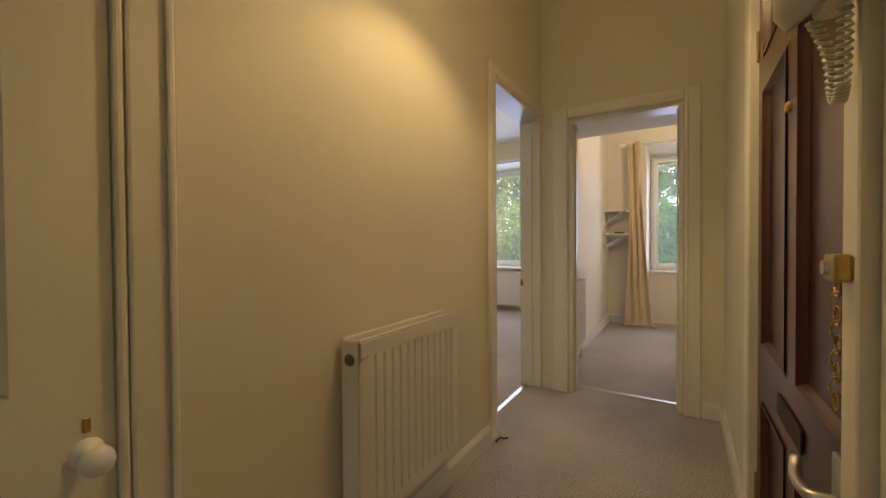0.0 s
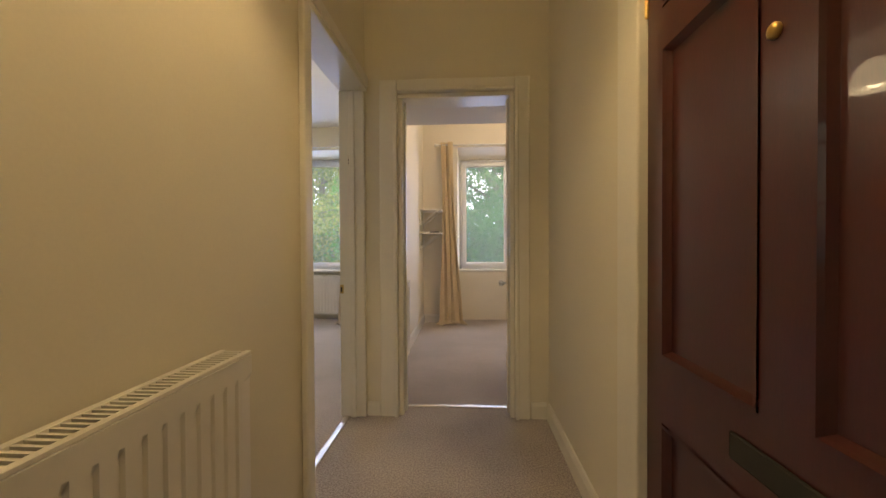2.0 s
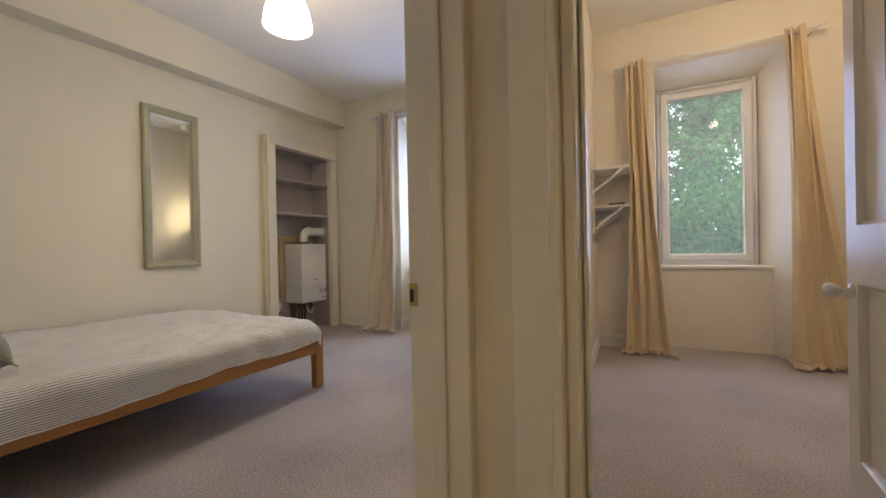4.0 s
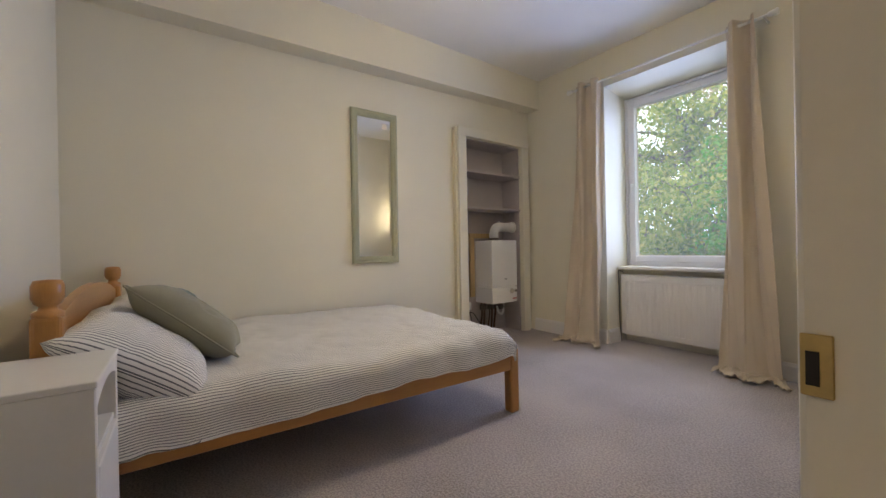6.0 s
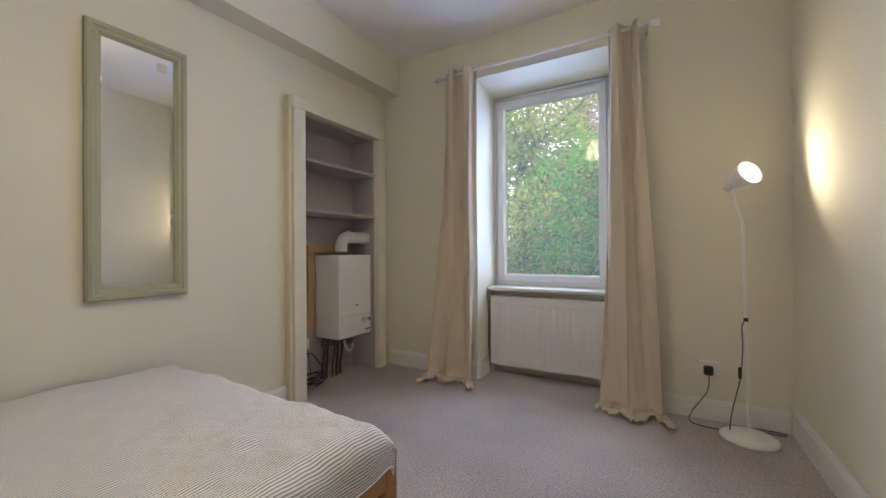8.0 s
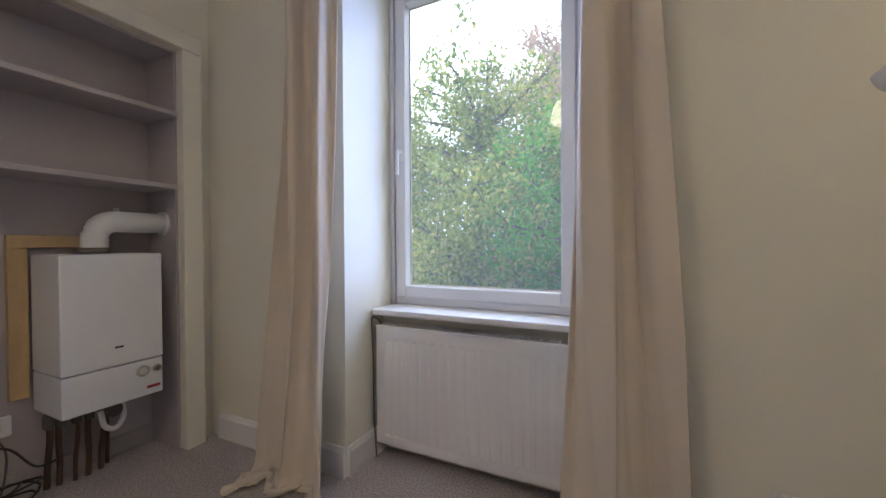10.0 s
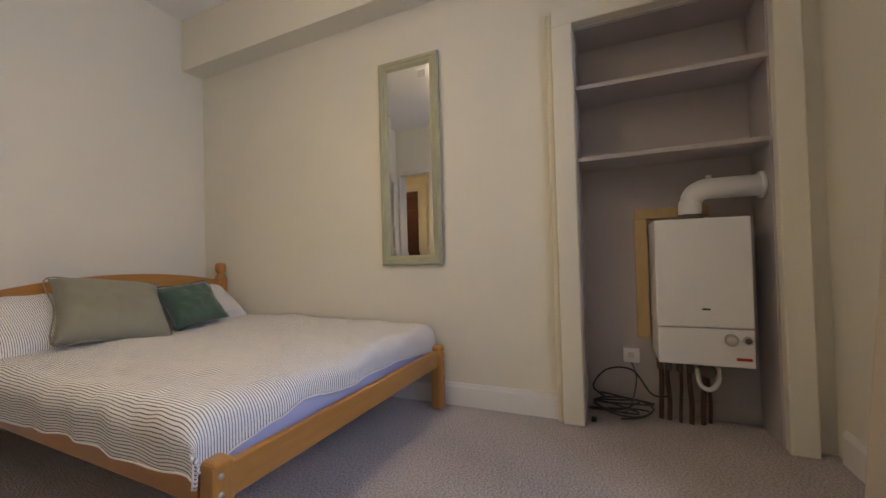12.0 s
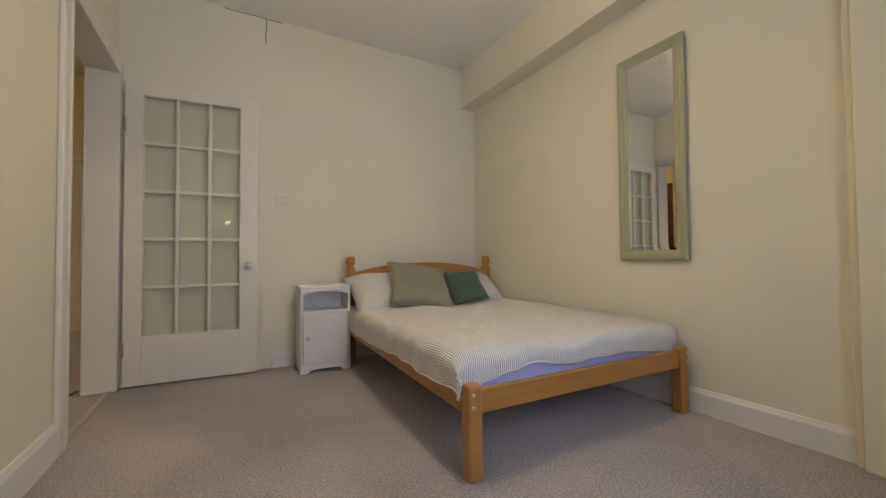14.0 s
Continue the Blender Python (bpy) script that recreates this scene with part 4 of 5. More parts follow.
def pillow(name, label, category, material, m, w, h, d, seed, piping=None, n=28):
    """Stuffed cushion: width along x, height along z, thickness along y."""
    c = thing(name, label, category, m=m)
    bm = bmesh.new()
    uvl = bm.loops.layers.uv.new("UVMap")
    uv = {}
    sides = []
    for sgn in (1, -1):
        g = []
        for j in range(n + 1):
            row = []
            for i in range(n + 1):
                a, b = 2 * i / n - 1, 2 * j / n - 1
                pinch = 1 - 0.10 * (1 - abs(a) ** 2) * abs(b) ** 3
                pinch2 = 1 - 0.10 * (1 - abs(b) ** 2) * abs(a) ** 3
                t = max(0.0, (1 - a ** 4) * (1 - b ** 4)) ** 0.66
                wr = 0.010 * noise.noise(Vector((a * 3 + seed, b * 3, sgn * 3))) + 0.006 * noise.noise(Vector((a * 8, b * 8 + seed, sgn)))
                edge = sgn * (d / 2 * t + wr * t)
                v = bm.verts.new((a * w / 2 * pinch2, edge, b * h / 2 * pinch))
                uv[v] = (a * w / 2 * 1.15, b * h / 2 * 1.15)
                row.append(v)
            g.append(row)
        sides.append(g)
        for j in range(n):
            for i in range(n):
                q = (g[j][i], g[j][i + 1], g[j + 1][i + 1], g[j + 1][i])
                f = bm.faces.new(q[::-1] if sgn > 0 else q)
                for lo in f.loops:
                    lo[uvl].uv = uv[lo.vert]
    bmesh.ops.remove_doubles(bm, verts=bm.verts, dist=1e-4)
    bmesh.ops.recalc_face_normals(bm, faces=bm.faces)
    part("cover", bm, material, c, "", True)
    if material is M["stripe"]:
        return c
    rim = [(a * w / 2, 0, b * h / 2) for a, b in ((-1, -1), (-0.5, -0.985 + 0.06), (0, -0.93), (0.5, -0.925), (1, -1), (0.93, 0), (1, 1), (0, 0.93), (-1, 1), (-0.93, 0), (-1, -1))]
    part("seam", tube(bmesh.new(), smooth_curve(rim, 6), 0.0035, 6), material, c, "stitched edge seam", True)
    return c


def lean(ex, ez, centre):
    """A pose from the width axis and the height axis of a cushion."""
    ez = Vector(ez).normalized()
    ex = (Vector(ex) - ez * Vector(ex).dot(ez)).normalized()
    ey = ez.cross(ex)
    return Matrix.Translation(centre) @ Matrix((ex, ey, ez)).transposed().to_4x4()


pillow("pillow", "white pillow with fine slate stripes propped at the headboard", "pillow", M["stripe"], lean((1, 0.02, 0), (-0.0, -0.80, 0.56), (-1.80, 3.585, 0.532)), 0.71, 0.48, 0.25, 1)
pillow("pillow", "white striped pillow beside the wall", "pillow", M["stripe"], lean((1, 0.0, 0), (0.0, -0.80, 0.56), (-2.49, 3.60, 0.545)), 0.60, 0.42, 0.20, 5)
pillow("cushion", "large sage-green linen cushion leaning on a pillow", "cushion", M["sage"], lean((1, -0.13, 0.10), (-0.22, -0.66, 0.56), (-1.945, 3.765, 0.612)), 0.48, 0.46, 0.17, 9)
pillow("cushion", "small dark green velvet cushion", "cushion", M["green"], lean((1, 0.0, -0.05), (0.06, -0.5, 0.62), (-2.345, 3.79, 0.598)), 0.33, 0.30, 0.12, 14)

# ---- bedside cabinet ----
ns = thing("bedside_cabinet", "small white painted bedside cabinet with an open compartment", "bedside cabinet", m=pose(-1.465, 3.545, 0, 0, 0, -1.5))
W, D, Hh = 0.358, 0.235, 0.625
part("side_panel", box(bmesh.new(), 0, 0.016, -D, 0.004, 0, Hh - 0.012, 0.003), M["trimwhite"], ns)
part("side_panel", box(bmesh.new(), W - 0.016, W, -D, 0.004, 0, Hh - 0.012, 0.003), M["trimwhite"], ns)
part("top", box(bmesh.new(), -0.005, W + 0.005, -D, 0.008, Hh - 0.012, Hh + 0.004, 0.004, 2), M["trimwhite"], ns)
part("back", box(bmesh.new(), 0.016, W - 0.016, -D, -D + 0.008, 0.03, Hh - 0.012), M["trimwhite"], ns)
part("shelf", box(bmesh.new(), 0.016, W - 0.016, -D + 0.008, -0.004, 0.43, 0.446, 0.002), M["trimwhite"], ns)
part("base", box(bmesh.new(), 0.016, W - 0.016, -D + 0.008, -0.02, 0.05, 0.066), M["trimwhite"], ns)
ar = bmesh.new()
arch = [(0.016 + (W - 0.032) * i / 16, 0.565 + 0.026 * (1 - ((i - 8) / 8) ** 2)) for i in range(17)]
prism(ar, [(0.016, Hh - 0.012)] + arch + [(W - 0.016, Hh - 0.012)], -0.012, 0.003, "y")
part("arched_apron", ar, M["trimwhite"], ns)
dr = part("door", box(bmesh.new(), 0.020, W - 0.020, -0.014, 0.006, 0.068, 0.428, 0.003), M["trimwhite"], ns)
part("knob", lathe(bmesh.new(), [(0.006, 0.006), (0.006, 0.014), (0.012, 0.020), (0.012, 0.026), (0.0, 0.030)], 16, (W - 0.052, 0, 0.255), "y"), M["steel"], dr, "dull metal knob", True)
pl = bmesh.new()
prism(pl, [(0.016, 0.066), (0.016, 0.0), (0.05, 0.0), (0.075, 0.022), (0.11, 0.028), (W - 0.11, 0.028), (W - 0.075, 0.022), (W - 0.05, 0.0), (W - 0.016, 0.0), (W - 0.016, 0.066)], -0.012, 0.002, "y")
part("plinth", pl, M["trimwhite"], ns, "cut-out plinth")

# ---- wall mirror ----
mi = thing("wall_mirror", "tall mirror in a sage-green painted frame on the wall", "mirror", base=(-2.829, 5.08, 0.80))
y0, y1, z0, z1, fw = 4.876, 5.284, 0.80, 2.045, 0.058
prof = [(0.0, 0.0), (0.0, 0.020), (0.008, 0.027), (0.022, 0.029), (0.030, 0.023), (0.044, 0.022), (0.050, 0.017), (fw, 0.012), (fw, 0.0)]
bm = bmesh.new()
corner = [(y0, z0, 1, 1), (y1, z0, -1, 1), (y1, z1, -1, -1), (y0, z1, 1, -1)]
loops = [[bm.verts.new((-2.828 + h, cy + sy * o, cz + sz * o)) for o, h in prof] for cy, cz, sy, sz in corner]
for k in range(4):
    a, b = loops[k], loops[(k + 1) % 4]
    for i in range(len(prof) - 1):
        bm.faces.new((a[i], b[i], b[i + 1], a[i + 1]))
bmesh.ops.recalc_face_normals(bm, faces=bm.faces)
part("frame", bm, M["sagepaint"], mi)
gl = bmesh.new()
gi, bv = fw - 0.004, 0.022
outer = [(y0 + gi, z0 + gi), (y1 - gi, z0 + gi), (y1 - gi, z1 - gi), (y0 + gi, z1 - gi)]
inner = [(y0 + gi + bv, z0 + gi + bv), (y1 - gi - bv, z0 + gi + bv), (y1 - gi - bv, z1 - gi - bv), (y0 + gi + bv, z1 - gi - bv)]
vo = [gl.verts.new((-2.8195, *p)) for p in outer]
vi = [gl.verts.new((-2.8180, *p)) for p in inner]
vb = [gl.verts.new((-2.8255, *p)) for p in outer]
gl.faces.new(vi)
gl.faces.new(vb[::-1])
for k in range(4):
    q = (k + 1) % 4
    gl.faces.new((vo[k], vo[q], vi[q], vi[k]))
    gl.faces.new((vb[k], vb[q], vo[q], vo[k]))
bmesh.ops.recalc_face_normals(gl, faces=gl.faces)
part("glass", gl, M["mirror"], mi, "bevelled mirror glass")
st = part("sticker", box(bmesh.new(), -2.8178, -2.8172, y1 - fw - 0.075, y1 - fw - 0.032, z1 - fw - 0.075, z1 - fw - 0.03), M["cream"], mi, "small grey paper sticker")
# it hangs a little off the wall at one side
mi.matrix_basis = Matrix.Translation((-2.823, 5.08, 0.80)) @ pose(0, 0, 0, 0, 0, -1.2)

# ---- boiler in the press ----
bo = thing("boiler", "white wall-hung gas boiler with two dials", "boiler", base=(-3.06, 6.535, 0.34))
BX0, BX1, BY0, BY1, BZ0, BZ1 = -3.045, -2.785, 6.351, 6.714, 0.334, 0.984
part("casing", box(bmesh.new(), BX0, BX1, BY0, BY1, 0.502, BZ1, 0.006, 2), M["white"], bo)
cp_ = part("control_panel", box(bmesh.new(), BX0, BX1 - 0.002, BY0 + 0.001, BY1 - 0.001, BZ0, 0.498, 0.006, 2), M["white"], bo)
part("slot", box(bmesh.new(), BX1 - 0.001, BX1 + 0.002, 6.527, 6.557, 0.578, 0.586), M["black"], bo, "dark oval badge slot")
for yy, rr in ((6.628, 0.026), (6.687, 0.018)):
    g = part("dial", lathe(bmesh.new(), [(rr, 0), (rr, 0.010), (rr * 0.85, 0.013), (rr * 0.82, 0.009), (0, 0.009)], 24, (BX1 - 0.002, yy, 0.452), "x"), M["steel"], cp_, "grey dial", True)
    part("dial_face", lathe(bmesh.new(), [(rr * 0.7, 0.0096), (rr * 0.6, 0.0125), (0, 0.013)], 20, (BX1 - 0.002, yy, 0.452), "x"), M["cream"] if rr > 0.02 else M["murk"], g, "", True)
part("badge", box(bmesh.new(), BX1 - 0.003, BX1 + 0.0005, 6.645, 6.70, 0.365, 0.377), mat("red_badge", (0.45, 0.03, 0.02), 0.4), cp_, "small red badge")
for k in range(2):
    part("embossed_bar", box(bmesh.new(), BX1 - 0.003, BX1 + 0.0004, 6.385 + k * 0.055, 6.42 + k * 0.055, 0.372, 0.384), M["white"], cp_)
fl = bmesh.new()
pts = [(-2.93, 6.52, 0.985), (-2.93, 6.52, 1.05)]
pts += [(-2.93, 6.52 + 0.075 * (1 - math.cos(a * math.pi / 16)), 1.055 + 0.075 * math.sin(a * math.pi / 16)) for a in range(1, 9)]
pts += [(-2.93, 6.803, 1.13)]
part("flue", tube(fl, pts, 0.048, 20), M["white"], bo, "white flue pipe with an elbow", True)
part("flue_collar", tube(bmesh.new(), [(-2.93, 6.52, 0.987), (-2.93, 6.52, 1.012)], 0.054, 20), M["murk"], bo, "dark collar", True)
part("flue_ring", tube(bmesh.new(), [(-2.93, 6.788, 1.13), (-2.93, 6.803, 1.13)], 0.060, 20), M["white"], bo, "", True)
part("test_cap", tube(bmesh.new(), [(-2.93, 6.60, 1.175), (-2.93, 6.60, 1.192)], 0.012, 10), M["white"], bo, "", True)
for k, (yy, xx, r_) in enumerate(((6.375, -2.98, 0.0115), (6.41, -2.97, 0.011), (6.455, -2.95, 0.008), (6.50, -2.95, 0.011), (6.55, -2.96, 0.011), (6.585, -2.99, 0.008))):
    part("pipe", tube(bmesh.new(), smooth_curve([(xx, yy, BZ0 + 0.002), (xx, yy + 0.006 * (-1) ** k, 0.22), (xx - 0.02, yy + 0.004, 0.10), (xx - 0.02, yy, 0.0)], 4), r_, 10), M["copper"], bo, "dull copper pipe", True)
    part("pipe_valve", box(bmesh.new(), xx - 0.018, xx + 0.018, yy - 0.014, yy + 0.014, 0.255, 0.315, 0.006, 2), M["murk"], bo, "dark isolating valve")
hz = bmesh.new()
tube(hz, smooth_curve([(-2.90, 6.60, 0.30), (-2.88, 6.595, 0.24), (-2.87, 6.56, 0.205), (-2.88, 6.525, 0.225), (-2.90, 6.52, 0.29)], 6), 0.011, 10)
part("condensate_pipe", hz, M["white"], bo, "white plastic condensate bend", True)
part("pump", lathe(bmesh.new(), [(0.0, -0.03), (0.03, -0.03), (0.034, 0.0), (0.03, 0.03), (0.0, 0.03)], 16, (-2.90, 6.56, 0.285), "x"), M["murk"], bo, "dark pump body", True)
wf = thing("mounting_board", "raw timber mounting board behind the boiler", "board", base=(-3.06, 6.50, 0.39))
part("upright", box(bmesh.new(), -3.069, -3.045, 6.285, 6.345, 0.39, 1.012, 0.002), M["ply"], wf)
part("cross_piece", box(bmesh.new(), -3.069, -3.047, 6.285, 6.62, 1.012, 1.065, 0.002), M["ply"], wf)
bb = thing("pipe_boxing", "low grey board along the press floor", "board", base=(-3.06, 6.4, 0.0))
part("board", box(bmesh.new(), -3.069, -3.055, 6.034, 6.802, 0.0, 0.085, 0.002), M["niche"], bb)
fu = thing("fused_spur", "white fused connection unit on the press wall", "socket", base=(-3.069, 6.25, 0.29))
part("face_plate", box(bmesh.new(), -3.069, -3.045, 6.212, 6.292, 0.255, 0.335, 0.005, 2), M["white"], fu)
part("fuse_carrier", box(bmesh.new(), -3.0455, -3.042, 6.235, 6.262, 0.28, 0.31, 0.002), M["cream"], fu)
part("flex", tube(bmesh.new(), smooth_curve([(-3.05, 6.25, 0.256), (-3.03, 6.27, 0.18), (-2.98, 6.24, 0.06), (-2.96, 6.20, 0.012)], 6), 0.004, 8), M["grey"], fu, "grey flex", True)
ca = thing("coiled_cable", "loose black cable coiled on the carpet in the press", "cable", base=(-2.92, 6.18, 0.0))
pts = []
for i in range(0, 74):
    a = i * 0.42
    rr = 0.108 + 0.028 * math.sin(i * 0.23) + 0.010 * math.sin(i * 1.3)
    pts.append((-2.93 + rr * 0.62 * math.cos(a), 6.185 + rr * 1.12 * math.sin(a), 0.008 + 0.0011 * i + 0.016 * (1 + math.sin(i * 0.55))))
pts += [tuple(p) for p in smooth_curve([pts[-1], (-2.94, 6.06, 0.15), (-2.96, 6.13, 0.235), (-2.98, 6.25, 0.235), (-2.96, 6.33, 0.13), (-2.97, 6.40, 0.12)], 6)[1:]]
part("cable", tube(bmesh.new(), pts, 0.0045, 6), M["black"], ca, "", True)
part("plug_end", box(bmesh.new(), -2.86, -2.835, 6.05, 6.075, 0.0, 0.022, 0.004), M["black"], ca)

# ---- lamps ----
pe = thing("pendant_lamp", "lit bell-shaped opal glass pendant under the bedroom ceiling", "pendant lamp", base=(-1.41, 5.0, 2.70))
sh = [(r_ * 0.87, 2.275 + (h_ - 2.205) * 0.92) for r_, h_ in ((0.036, 2.47), (0.060, 2.455), (0.095, 2.42), (0.125, 2.365), (0.150, 2.29), (0.163, 2.205), (0.160, 2.205), (0.147, 2.29), (0.121, 2.365), (0.092, 2.415), (0.058, 2.449), (0.030, 2.462))]
shade = part("shade", lathe(bmesh.new(), sh, 40, (-1.41, 5.0, 0)), M["shade"], pe, "glowing opal glass shade", True)
part("bulb", lathe(bmesh.new(), [(0.0, 2.305), (0.022, 2.313), (0.030, 2.34), (0.022, 2.38), (0.014, 2.41), (0.014, 2.45)], 20, (-1.41, 5.0, 0)), M["bulb"], pe, "", True).visible_shadow = False
part("lamp_holder", tube(bmesh.new(), [(-1.41, 5.0, 2.45), (-1.41, 5.0, 2.55)], 0.020, 14), M["white"], pe, "", True)
part("cord", tube(bmesh.new(), [(-1.41, 5.0, 2.55), (-1.41, 5.0, 2.68)], 0.003, 8), M["white"], pe, "", True)
part("ceiling_rose", lathe(bmesh.new(), [(0.0, 2.665), (0.02, 2.668), (0.045, 2.685), (0.05, 2.70)], 24, (-1.41, 5.0, 0)), M["white"], pe, "", True)

ha = thing("pendant_lamp", "hall pendant with a cone-shaped cream shade", "pendant lamp", base=(0.68, 2.42, 3.05))
part("shade", lathe(bmesh.new(), [(0.085, 2.40), (0.175, 2.205), (0.178, 2.205), (0.090, 2.405)], 40, (0.68, 2.42, 0)), M["hallshade"], ha, "lit cream card shade", True)
part("bulb", lathe(bmesh.new(), [(0.0, 2.29), (0.022, 2.298), (0.03, 2.325), (0.022, 2.365), (0.014, 2.39)], 20, (0.68, 2.42, 0)), M["bulb"], ha, "", True).visible_shadow = False
part("cord", tube(bmesh.new(), [(0.68, 2.42, 2.39), (0.68, 2.42, 3.03)], 0.004, 8), M["white"], ha, "", True)
part("ceiling_rose", lathe(bmesh.new(), [(0.0, 3.01), (0.02, 3.013), (0.045, 3.03), (0.05, 3.05)], 24, (0.68, 2.42, 0)), M["white"], ha, "", True)

sb = thing("pendant_bulb", "bare lit bulb hanging from the study ceiling", "pendant lamp", base=(1.35, 5.75, 2.80))
part("bulb", lathe(bmesh.new(), [(0.0, 2.32), (0.022, 2.328), (0.03, 2.355), (0.022, 2.395), (0.014, 2.42)], 20, (1.35, 5.75, 0)), M["bulb"], sb, "", True).visible_shadow = False
part("lamp_holder", tube(bmesh.new(), [(1.35, 5.75, 2.42), (1.35, 5.75, 2.48)], 0.018, 12), M["white"], sb, "", True)
part("cord", tube(bmesh.new(), [(1.35, 5.75, 2.48), (1.35, 5.75, 2.80)], 0.003, 8), M["white"], sb, "", True)

fl_ = thing("floor_lamp", "slim white floor lamp, lit, its head turned to the wall", "floor lamp", base=(-0.252, 6.78, 0.0))
part("base", lathe(bmesh.new(), [(0.0, 0.0), (0.128, 0.0), (0.130, 0.010), (0.110, 0.022), (0.03, 0.034), (0.012, 0.045), (0.0, 0.046)], 36, (-0.252, 6.78, 0)), M["white"], fl_, "round white base", True)
part("pole", tube(bmesh.new(), smooth_curve([(-0.252, 6.78, 0.03), (-0.257, 6.776, 0.4), (-0.262, 6.77, 0.70), (-0.272, 6.765, 1.14)], 5), 0.0075, 12), M["white"], fl_, "", True)
part("neck", tube(bmesh.new(), smooth_curve([(-0.272, 6.765, 1.13), (-0.276, 6.762, 1.16), (-0.300, 6.755, 1.24), (-0.318, 6.750, 1.335)], 5), 0.0065, 10), M["white"], fl_, "flexible white neck", True)
HEAD = Matrix.Translation((-0.325, 6.748, 1.352)) @ Vector((0.55, -0.70, 0.38)).to_track_quat("Z", "Y").to_matrix().to_4x4()
hd_ = part("shade", lathe(bmesh.new(), [(0.0, -0.03), (0.022, -0.028), (0.027, 0.0), (0.028, 0.03), (0.045, 0.05), (0.058, 0.085), (0.064, 0.125), (0.061, 0.125), (0.054, 0.085), (0.04, 0.055)], 28), M["white"], fl_, "small white bell shade", True)
hd_.data.transform(HEAD)
bl_ = part("bulb", lathe(bmesh.new(), [(0.0, 0.116), (0.030, 0.113), (0.048, 0.100), (0.05, 0.088), (0.03, 0.06)], 24), M["bulb"], fl_, "", True)
bl_.data.transform(HEAD)
bl_.visible_shadow = False
part("flex", tube(bmesh.new(), smooth_curve([(-0.262, 6.763, 0.64), (-0.280, 6.76, 0.60), (-0.278, 6.755, 0.50), (-0.29, 6.75, 0.33), (-0.32, 6.78, 0.15), (-0.33, 6.80, 0.02), (-0.29, 6.86, 0.006), (-0.18, 6.93, 0.006), (-0.09, 6.925, 0.008), (-0.08, 6.89, 0.008), (-0.16, 6.885, 0.010), (-0.30, 6.84, 0.006), (-0.42, 6.83, 0.006), (-0.51, 6.87, 0.008), (-0.49, 6.93, 0.06), (-0.42, 6.945, 0.17), (-0.41, 6.935, 0.27)], 6), 0.0032, 7), M["grey"], fl_, "thin grey flex", True)
part("inline_switch", box(bmesh.new(), -0.300, -0.284, 6.742, 6.758, 0.325, 0.385, 0.004, 2), M["black"], fl_, "black inline switch")
part("cord_grip", box(bmesh.new(), -0.272, -0.252, 6.757, 6.776, 0.628, 0.648, 0.003), M["black"], fl_)
so_ = thing("wall_socket", "white wall socket with a black plug in it", "socket", base=(-0.40, 6.98, 0.30))
part("face_plate", box(bmesh.new(), -0.452, -0.352, 6.970, 6.979, 0.262, 0.345, 0.003, 2), M["white"], so_)
part("plug", box(bmesh.new(), -0.436, -0.388, 6.932, 6.970, 0.268, 0.322, 0.010, 3), M["black"], so_, "black plug")
sw = thing("light_switch", "white double light switch on the bedroom wall", "light switch", base=(-1.016, 3.221, 1.28))
part("face_plate", box(bmesh.new(), -1.060, -0.972, 3.2205, 3.229, 1.240, 1.322, 0.003, 2), M["cream"], sw)
for xx in (-1.035, -1.007):
    part("rocker", box(bmesh.new(), xx, xx + 0.014, 3.229, 3.233, 1.268, 1.294, 0.002), M["white"], sw)

# ---- study shelves ----
for k, z in enumerate((1.53, 1.225)):
    s_ = thing("wall_shelf", "white wall shelf on slanted timber brackets", "shelf", base=(0.147, 6.84, z), group="study shelves")
    part("board", box(bmesh.new(), 0.147, 0.425, 6.64, 7.04, z - 0.020, z, 0.003), M["trimwhite"], s_)
    for yy in (6.66, 7.0):
        br = bmesh.new()
        box(br, 0.147, 0.163, yy - 0.012, yy + 0.012, z - 0.22, z - 0.021, 0.002)
        prism(br, [(0.163, z - 0.20), (0.163, z - 0.175), (0.36, z - 0.021), (0.39, z - 0.021)], yy - 0.010, yy + 0.010, "y")
        part("bracket", br, M["trimwhite"], s_)
rm = thing("remote_control", "small dark object lying on the study shelf", "remote", base=(0.33, 6.72, 1.225))
part("body", box(bmesh.new(), 0.27, 0.39, 6.69, 6.73, 1.2252, 1.243, 0.005, 2), M["black"], rm)

# ---- small hall things ----
hk = thing("cable_end", "short dark bent cable end on the hall carpet", "cable", base=(0.175, 3.25, 0.0))
part("wire", tube(bmesh.new(), smooth_curve([(0.158, 3.205, 0.007), (0.163, 3.235, 0.016), (0.172, 3.258, 0.012), (0.180, 3.262, 0.007), (0.196, 3.283, 0.007)], 4), 0.005, 8), M["black"], hk, "", True)
rc = thing("window_cable", "thin dark aerial cable looping beside the radiator", "cable", base=(-1.89, 7.16, 0.0))
part("wire", tube(bmesh.new(), smooth_curve([(-1.862, 7.175, 0.643), (-1.875, 7.160, 0.668), (-1.897, 7.150, 0.672), (-1.906, 7.160, 0.63), (-1.903, 7.165, 0.45), (-1.901, 7.165, 0.20), (-1.888, 7.160, 0.07), (-1.880, 7.155, 0.01)], 6), 0.0035, 7), M["grey"], rc, "", True)
cr = bmesh.new()
tube(cr, smooth_curve([(-0.905, 3.219, 2.49), (-0.900, 3.219, 2.56), (-0.907, 3.219, 2.62), (-0.902, 3.219, 2.698)], 4), 0.0030, 5)
tube(cr, smooth_curve([(-0.62, 3.219, 2.692), (-0.72, 3.219, 2.688), (-0.82, 3.219, 2.693), (-0.902, 3.219, 2.690), (-1.02, 3.219, 2.691)], 4), 0.0032, 5)
